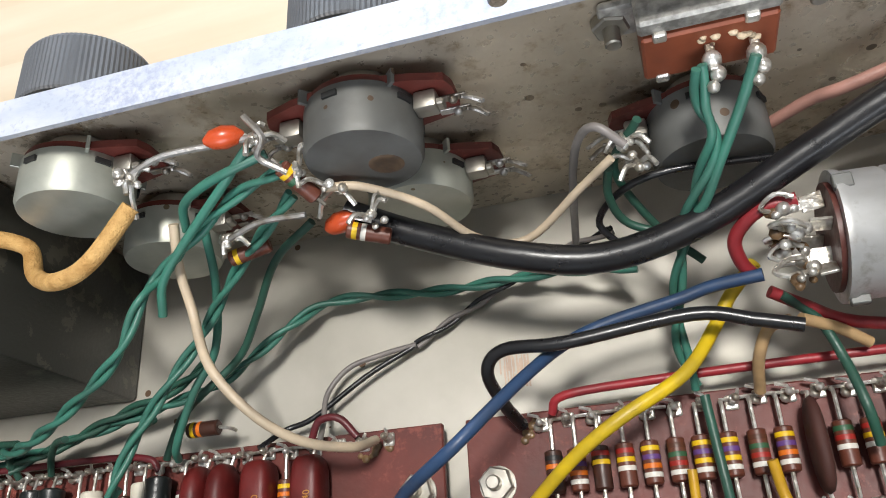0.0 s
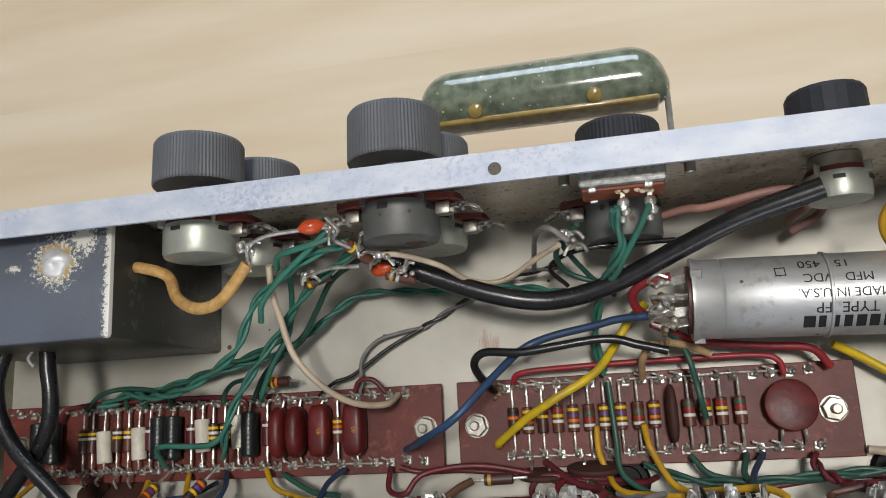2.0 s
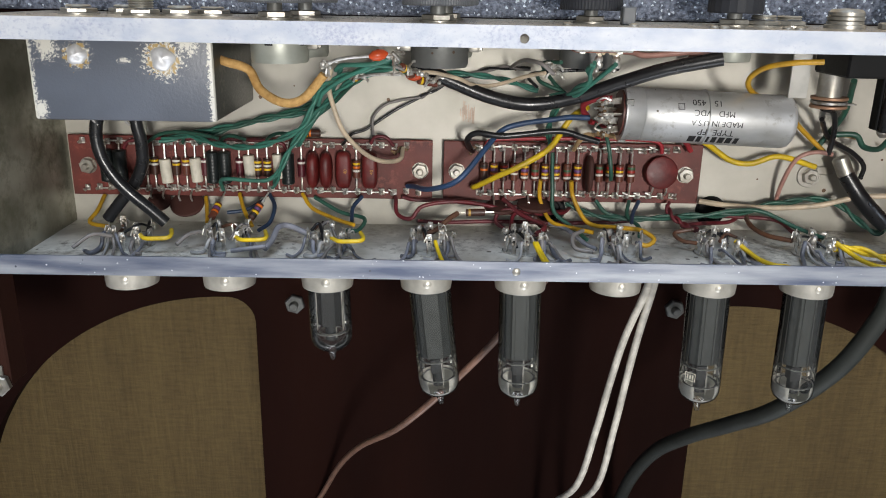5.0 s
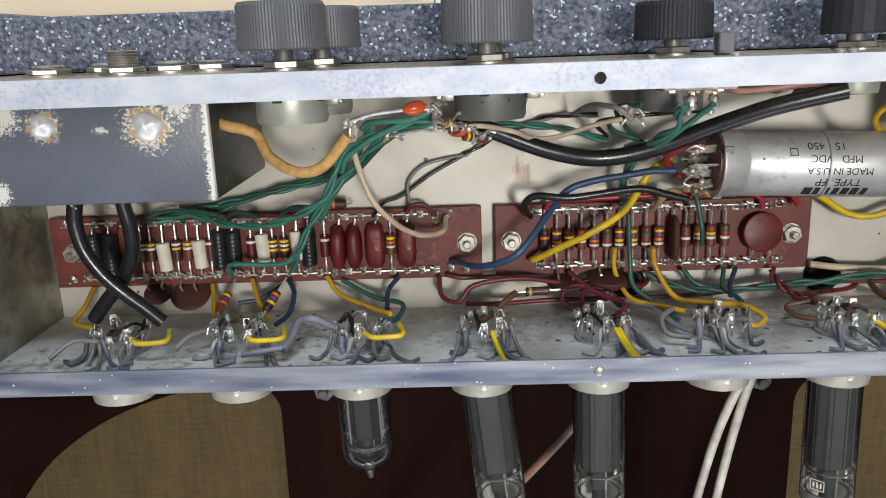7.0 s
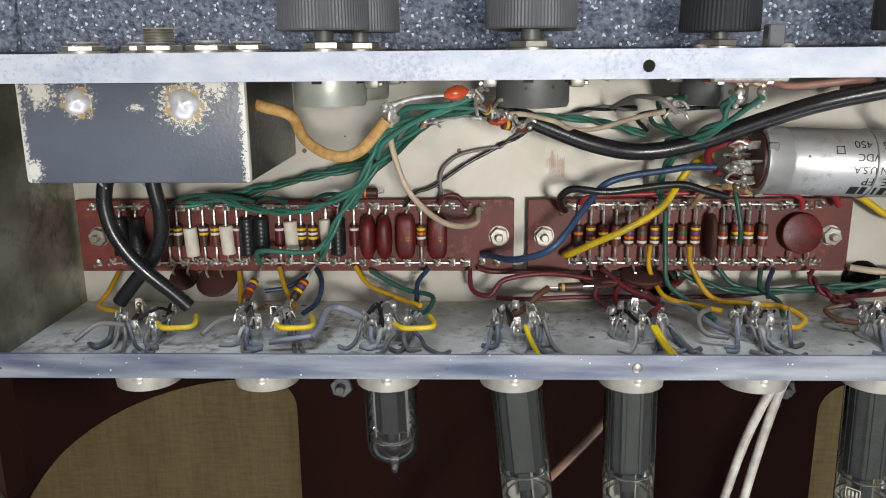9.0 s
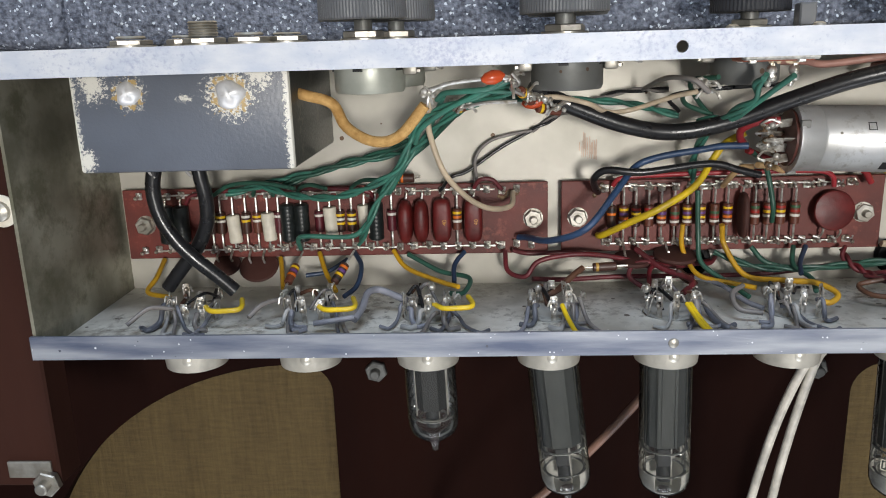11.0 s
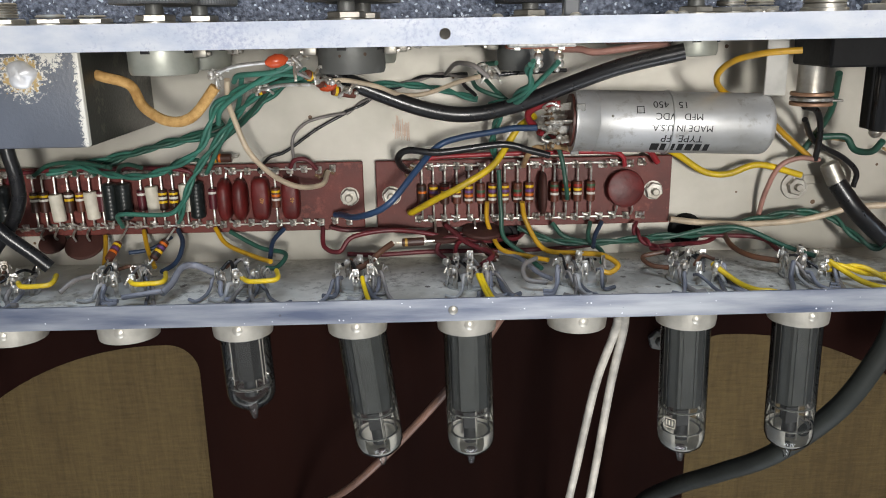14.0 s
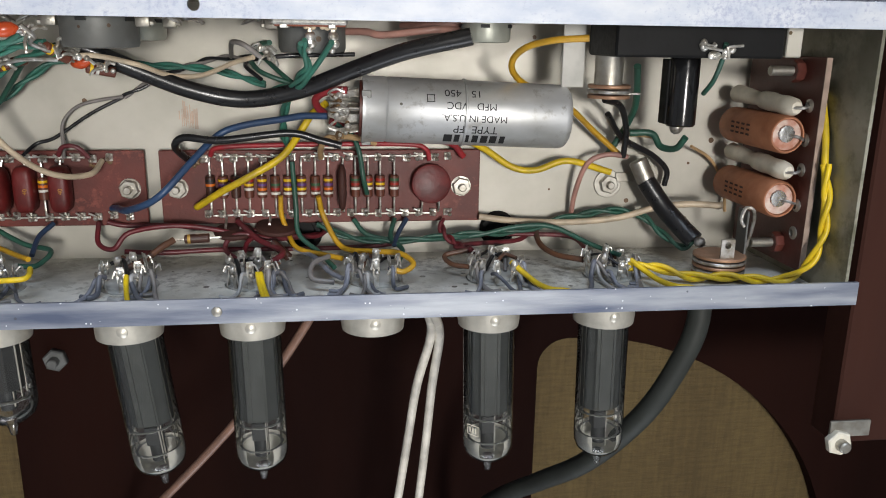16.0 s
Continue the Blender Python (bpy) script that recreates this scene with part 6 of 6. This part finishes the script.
wire([(-0.029, -0.014, 0.2), (-0.033, -0.018, 0.206), (-0.033, -0.023, 0.215)], 0.001, "navy", "dark blue wire from board to socket")
wire([(-0.012, -0.014, 0.2), (-0.011, -0.021, 0.206), (-0.004, -0.022, 0.211), (0.002, -0.016, 0.209), (0.019, -0.014, 0.207), (0.036, -0.017, 0.204), (0.048, -0.021, 0.204)], 0.001, "maroon", "dark red wire from board to socket")
wire([(-0.009, -0.014, 0.199), (-0.002, -0.016, 0.197), (0.013, -0.016, 0.197), (0.033, -0.018, 0.197), (0.053, -0.019, 0.197)], 0.001, "maroon", "dark red wire along the chassis floor")
wire([(-0.001, -0.024, 0.208), (0.013, -0.026, 0.203), (0.033, -0.026, 0.2), (0.053, -0.026, 0.2), (0.076, -0.027, 0.197), (0.101, -0.026, 0.197), (0.132, -0.022, 0.198), (0.162, -0.022, 0.198), (0.182, -0.023, 0.2), (0.185, -0.025, 0.215)], 0.001, "maroon", "dark red wire along the chassis floor")
wire([(0.045, -0.026, 0.215), (0.048, -0.02, 0.206), (0.061, -0.02, 0.202), (0.073, -0.022, 0.196), (0.078, -0.021, 0.189)], 0.001, "maroon", "red wire into the grommet")
wire([(0.047, -0.028, 0.218), (0.038, -0.023, 0.21), (0.043, -0.018, 0.206), (0.058, -0.021, 0.203), (0.075, -0.022, 0.192)], 0.001, "maroon", "red wire into the grommet")
wire([(0.042, -0.014, 0.2), (0.051, -0.02, 0.208), (0.059, -0.022, 0.214), (0.061, -0.023, 0.22), (0.056, -0.025, 0.226)], 0.0012, "maroon", "brown wire bent to the socket")
wire([(0.06, -0.003, 0.204), (0.06, -0.011, 0.203), (0.062, -0.017, 0.203), (0.066, -0.023, 0.21), (0.077, -0.024, 0.218), (0.084, -0.024, 0.224)], 0.001, "yellow_deep", "yellow wire from board to socket")
wire([(0.065, -0.024, 0.208), (0.073, -0.025, 0.217), (0.079, -0.028, 0.228), (0.084, -0.029, 0.234)], 0.001, "lav", "blue wire curving to the socket")
wire([(0.075, -0.003, 0.206), (0.077, -0.012, 0.204), (0.084, -0.023, 0.21), (0.096, -0.023, 0.218), (0.106, -0.022, 0.225), (0.111, -0.024, 0.233), (0.107, -0.026, 0.237), (0.103, -0.025, 0.237)], 0.0011, "yellow_deep", "yellow wire looping over the socket")
wire([(0.065, 0.011, 0.205), (0.066, -0.007, 0.205), (0.067, -0.018, 0.208), (0.075, -0.024, 0.214), (0.081, -0.027, 0.226)], 0.001, "green_dark", "green wire from board to socket")
twisted([(0.074, -0.016, 0.2), (0.088, -0.021, 0.203), (0.103, -0.022, 0.206), (0.12, -0.021, 0.206), (0.138, -0.02, 0.204), (0.153, -0.02, 0.203), (0.17, -0.017, 0.203)], 0.0009, 0.019, "green_dark", "green_dark", "green twisted pair along the lower floor")
wire([(0.089, -0.014, 0.2), (0.095, -0.02, 0.203), (0.11, -0.022, 0.205), (0.138, -0.021, 0.204), (0.157, -0.017, 0.205), (0.172, -0.017, 0.206), (0.187, -0.023, 0.213), (0.196, -0.025, 0.224)], 0.001, "green_dark", "green wire to the far sockets")
wire([(0.106, -0.014, 0.2), (0.104, -0.02, 0.207), (0.108, -0.023, 0.216), (0.106, -0.025, 0.226)], 0.001, "green_dark", "green wire down to the socket")
wire([(0.111, -0.014, 0.2), (0.107, -0.019, 0.206), (0.105, -0.022, 0.213)], 0.001, "navy", "dark blue wire from board to floor")
twisted([(0.126, -0.015, 0.2), (0.126, -0.019, 0.205), (0.132, -0.023, 0.213), (0.136, -0.023, 0.22)], 0.001, 0.008, "maroon", "maroon", "dark red wires tangled at the socket")
wire([(0.136, -0.023, 0.22), (0.13, -0.023, 0.213), (0.142, -0.023, 0.208), (0.159, -0.024, 0.2), (0.169, -0.021, 0.19)], 0.001, "maroon", "red wire from socket to grommet")
wire([(0.169, -0.02, 0.19), (0.167, -0.024, 0.205), (0.171, -0.026, 0.217), (0.18, -0.026, 0.226)], 0.0012, "brown", "brown wire from grommet to socket")
wire([(0.142, -0.014, 0.198), (0.157, -0.016, 0.198), (0.18, -0.017, 0.198), (0.202, -0.015, 0.2), (0.218, -0.01, 0.203), (0.231, -0.008, 0.206), (0.245, -0.008, 0.21)], 0.0014, "cream", "cream wire along the chassis floor")
twisted([(0.172, -0.017, 0.197), (0.188, -0.014, 0.197), (0.2, -0.012, 0.198), (0.213, -0.014, 0.2), (0.22, -0.02, 0.205), (0.227, -0.025, 0.213), (0.23, -0.021, 0.216)], 0.001, 0.016, "green_dark", "green_dark", "dark green twisted wires on the floor")
wire([(0.136, 0.019, 0.2), (0.145, 0.014, 0.198), (0.156, 0.007, 0.198), (0.166, 0.006, 0.199), (0.179, 0.01, 0.2), (0.198, 0.005, 0.2)], 0.0014, "yellow", "yellow wire under the can to the lug")
wire([(0.169, 0.06, 0.252), (0.157, 0.059, 0.248), (0.149, 0.056, 0.24), (0.147, 0.05, 0.23), (0.154, 0.043, 0.22), (0.175, 0.034, 0.205), (0.19, 0.022, 0.2), (0.202, 0.012, 0.2)], 0.0012, "yellow_deep", "yellow wire from panel to the ground sleeve")
wire([(0.204, 0.012, 0.203), (0.195, 0.013, 0.203), (0.187, 0.009, 0.202), (0.184, -0.004, 0.197), (0.184, -0.019, 0.191)], 0.0011, "pink", "red wire looping into the grommet")
wire([(0.2645, 0.041, 0.24), (0.264, 0.028, 0.246), (0.263, 0.016, 0.25), (0.2638, 0.002, 0.252), (0.264, -0.011, 0.252)], 0.0013, "yellow", "yellow heater wire on the end wall")
twisted([(0.2628, 0.016, 0.251), (0.264, 0.001, 0.253), (0.2638, -0.012, 0.253), (0.261, -0.022, 0.2515), (0.254, -0.03, 0.246), (0.234, -0.029, 0.244), (0.218, -0.029, 0.242), (0.205, -0.026, 0.238), (0.195, -0.026, 0.236)], 0.0012, 0.017, "yellow", "yellow", "yellow twisted heater wires along the chassis corner")
wire([(0.197, 0.05, 0.225), (0.203, 0.034, 0.21), (0.202, 0.022, 0.2), (0.197, 0.012, 0.197)], 0.0014, "green_dark", "grey-green wire behind the fuse holder")
wire([(0.186, 0.037, 0.222), (0.195, 0.034, 0.215), (0.201, 0.024, 0.207), (0.202, 0.012, 0.203)], 0.0013, "black", "black wire from wafer to ground sleeve")
wire([(0.19, 0.031, 0.215), (0.201, 0.02, 0.203), (0.217, 0.012, 0.197), (0.225, 0.005, 0.195), (0.225, -0.002, 0.194)], 0.0012, "black", "black wire curving on the floor")
wire([(0.222, 0.022, 0.218), (0.22, 0.017, 0.214), (0.216, 0.017, 0.208), (0.213, 0.022, 0.205), (0.204, 0.022, 0.203)], 0.0014, "green_dark", "green wire from fuse holder tip")
wire([(0.216, 0.02, 0.2), (0.21, 0.021, 0.2), (0.202, 0.021, 0.2)], 0.001, "tan", "tan wire on the floor")
wire([(0.233, 0.016, 0.2), (0.246, 0.009, 0.193), (0.254, -0.003, 0.191), (0.254, -0.014, 0.195)], 0.0007, "tan", "tan thin wire across the floor")
wire([(0.2150, 0.0590, 0.2590), (0.2155, 0.0530, 0.2560), (0.2160, 0.0460, 0.2500), (0.2165, 0.0410, 0.2420)], 0.0009, "green_dark", "grey wire from panel to fuse")
wire([(0.12, -0.053, 0.205), (0.1245, -0.075, 0.178), (0.119, -0.105, 0.1676), (0.1155, -0.14, 0.157), (0.1114, -0.1759, 0.1499), (0.106, -0.23, 0.13), (0.098, -0.3, 0.06), (0.094, -0.36, 0.033)], 0.0022, "white", "white lamp cord strand")
wire([(0.122, -0.054, 0.205), (0.1285, -0.075, 0.178), (0.1265, -0.105, 0.1676), (0.125, -0.14, 0.157), (0.1225, -0.1759, 0.1499), (0.12, -0.23, 0.13), (0.118, -0.3, 0.06), (0.117, -0.36, 0.033)], 0.0022, "white", "white lamp cord strand")
wire([(0.226, -0.0345, 0.236), (0.2245, -0.048, 0.24), (0.2203, -0.0632, 0.2395), (0.2085, -0.091, 0.2335), (0.193, -0.1245, 0.212), (0.178, -0.147, 0.19), (0.165, -0.172, 0.162), (0.157, -0.207, 0.125), (0.155, -0.262, 0.08), (0.156, -0.325, 0.046), (0.158, -0.390, 0.0350)], 0.0046, "cable", "thick black power cable hanging behind the tubes")
wire([(0.082, -0.0345, 0.183), (0.068, -0.066, 0.18), (0.036, -0.114, 0.172), (-0.008, -0.166, 0.16), (-0.04, -0.212, 0.112), (-0.062, -0.260, 0.065), (-0.085, -0.315, 0.0325), (-0.120, -0.360, 0.0325)], 0.0021, "cord", "flat brown cord behind the tubes")
wire([(-0.159, -0.016, 0.198), (-0.159, -0.021, 0.208), (-0.16, -0.025, 0.216), (-0.148, -0.025, 0.223)], 0.001, "yellow_deep", "yellow wire from board to socket")
wire([(-0.141, -0.025, 0.238), (-0.148, -0.023, 0.243), (-0.154, -0.027, 0.25)], 0.0009, "grey", "grey wire lying on the tube wall")
wire([(-0.096, -0.022, 0.205), (-0.087, -0.021, 0.203), (-0.079, -0.017, 0.198)], 0.0009, "navy", "dark blue wire between board and socket")
wire([(-0.076, -0.014, 0.198), (-0.072, -0.018, 0.206), (-0.073, -0.024, 0.214), (-0.077, -0.026, 0.222)], 0.001, "navy", "dark blue wire between board and socket")
wire([(-0.091, -0.014, 0.198), (-0.087, -0.02, 0.207), (-0.081, -0.025, 0.218)], 0.001, "yellow_deep", "yellow wire from board to socket")
wire([(-0.108, -0.016, 0.198), (-0.106, -0.021, 0.205), (-0.104, -0.025, 0.213)], 0.001, "yellow_deep", "yellow wire from board to socket")
wire([(-0.069, -0.027, 0.247), (-0.067, -0.025, 0.24), (-0.066, -0.022, 0.23), (-0.062, -0.0225, 0.225), (-0.055, -0.0245, 0.2275), (-0.051, -0.026, 0.229)], 0.0014, "lav", "grey braided wire between sockets")
wire([(-0.11, -0.027, 0.243), (-0.106, -0.024, 0.237), (-0.1, -0.024, 0.23)], 0.001, "grey", "grey wire between sockets")
wire([(-0.084, -0.028, 0.248), (-0.077, -0.027, 0.248), (-0.069, -0.026, 0.247)], 0.0011, "lav", "grey wire lying along the tube wall")
wire([(0.079, -0.023, 0.224), (0.073, -0.024, 0.231), (0.073, -0.027, 0.24), (0.081, -0.028, 0.242)], 0.001, "grey", "grey loop of wire beside the socket")
wire([(0.134, -0.023, 0.219), (0.125, -0.025, 0.219), (0.127, -0.027, 0.225), (0.133, -0.027, 0.229)], 0.001, "brown", "brown loop of wire beside the socket")
wire([(0.061, 0.057, 0.24), (0.055, 0.055, 0.226), (0.062, 0.046, 0.213), (0.07, 0.039, 0.208)], 0.0009, "green_dark", "thin green wire behind the can")

# ---- green leads fanning to the board, red bus, flux at the board end ----
for pts in ([(-0.098, 0.0172, 0.2130), (-0.112, 0.0185, 0.2085), (-0.1250, 0.0170, 0.2045), (-0.1345, 0.0118, 0.1995)],
            [(-0.096, 0.0165, 0.2125), (-0.1070, 0.0180, 0.2080), (-0.1140, 0.0168, 0.2040), (-0.1172, 0.0118, 0.1995)],
            [(-0.102, 0.0175, 0.2115), (-0.1065, 0.0178, 0.2075), (-0.1088, 0.0150, 0.2030), (-0.1085, 0.0115, 0.1995)],
            [(-0.083, 0.0165, 0.2140), (-0.0905, 0.0172, 0.2085), (-0.0962, 0.0150, 0.2030), (-0.0985, 0.0115, 0.1995)],
            [(-0.060, 0.0190, 0.2120), (-0.0690, 0.0182, 0.2060), (-0.0745, 0.0150, 0.2020), (-0.0762, 0.0115, 0.1995)]):
    wire(pts, 0.0009, "green_dark", "green lead bending down to a board terminal")
wire([(-0.1465, 0.0085, 0.1990), (-0.1430, 0.0122, 0.2000), (-0.1300, 0.0138, 0.2000), (-0.1050, 0.0140, 0.1995), (-0.0800, 0.0138, 0.2000), (-0.0690, 0.0125, 0.2000), (-0.0665, 0.0095, 0.1990)], 0.0009, "maroon", "dark red bus wire along the board edge")
for x, y in ((-0.0105, 0.0105), (-0.0072, 0.0096), (-0.0130, 0.0090), (0.0265, 0.0095), (0.0285, 0.0108)):
    g = G()
    for k in range(5):
        g.ball((x + random.gauss(0, 0.0009), y + random.gauss(0, 0.0008), 0.1951), random.uniform(0.0005, 0.0011), 8, 0.4)
    solid("flux_residue", g, M["flux_brown"], "glossy brown flux residue on the board", "flux residue", "flux spots")
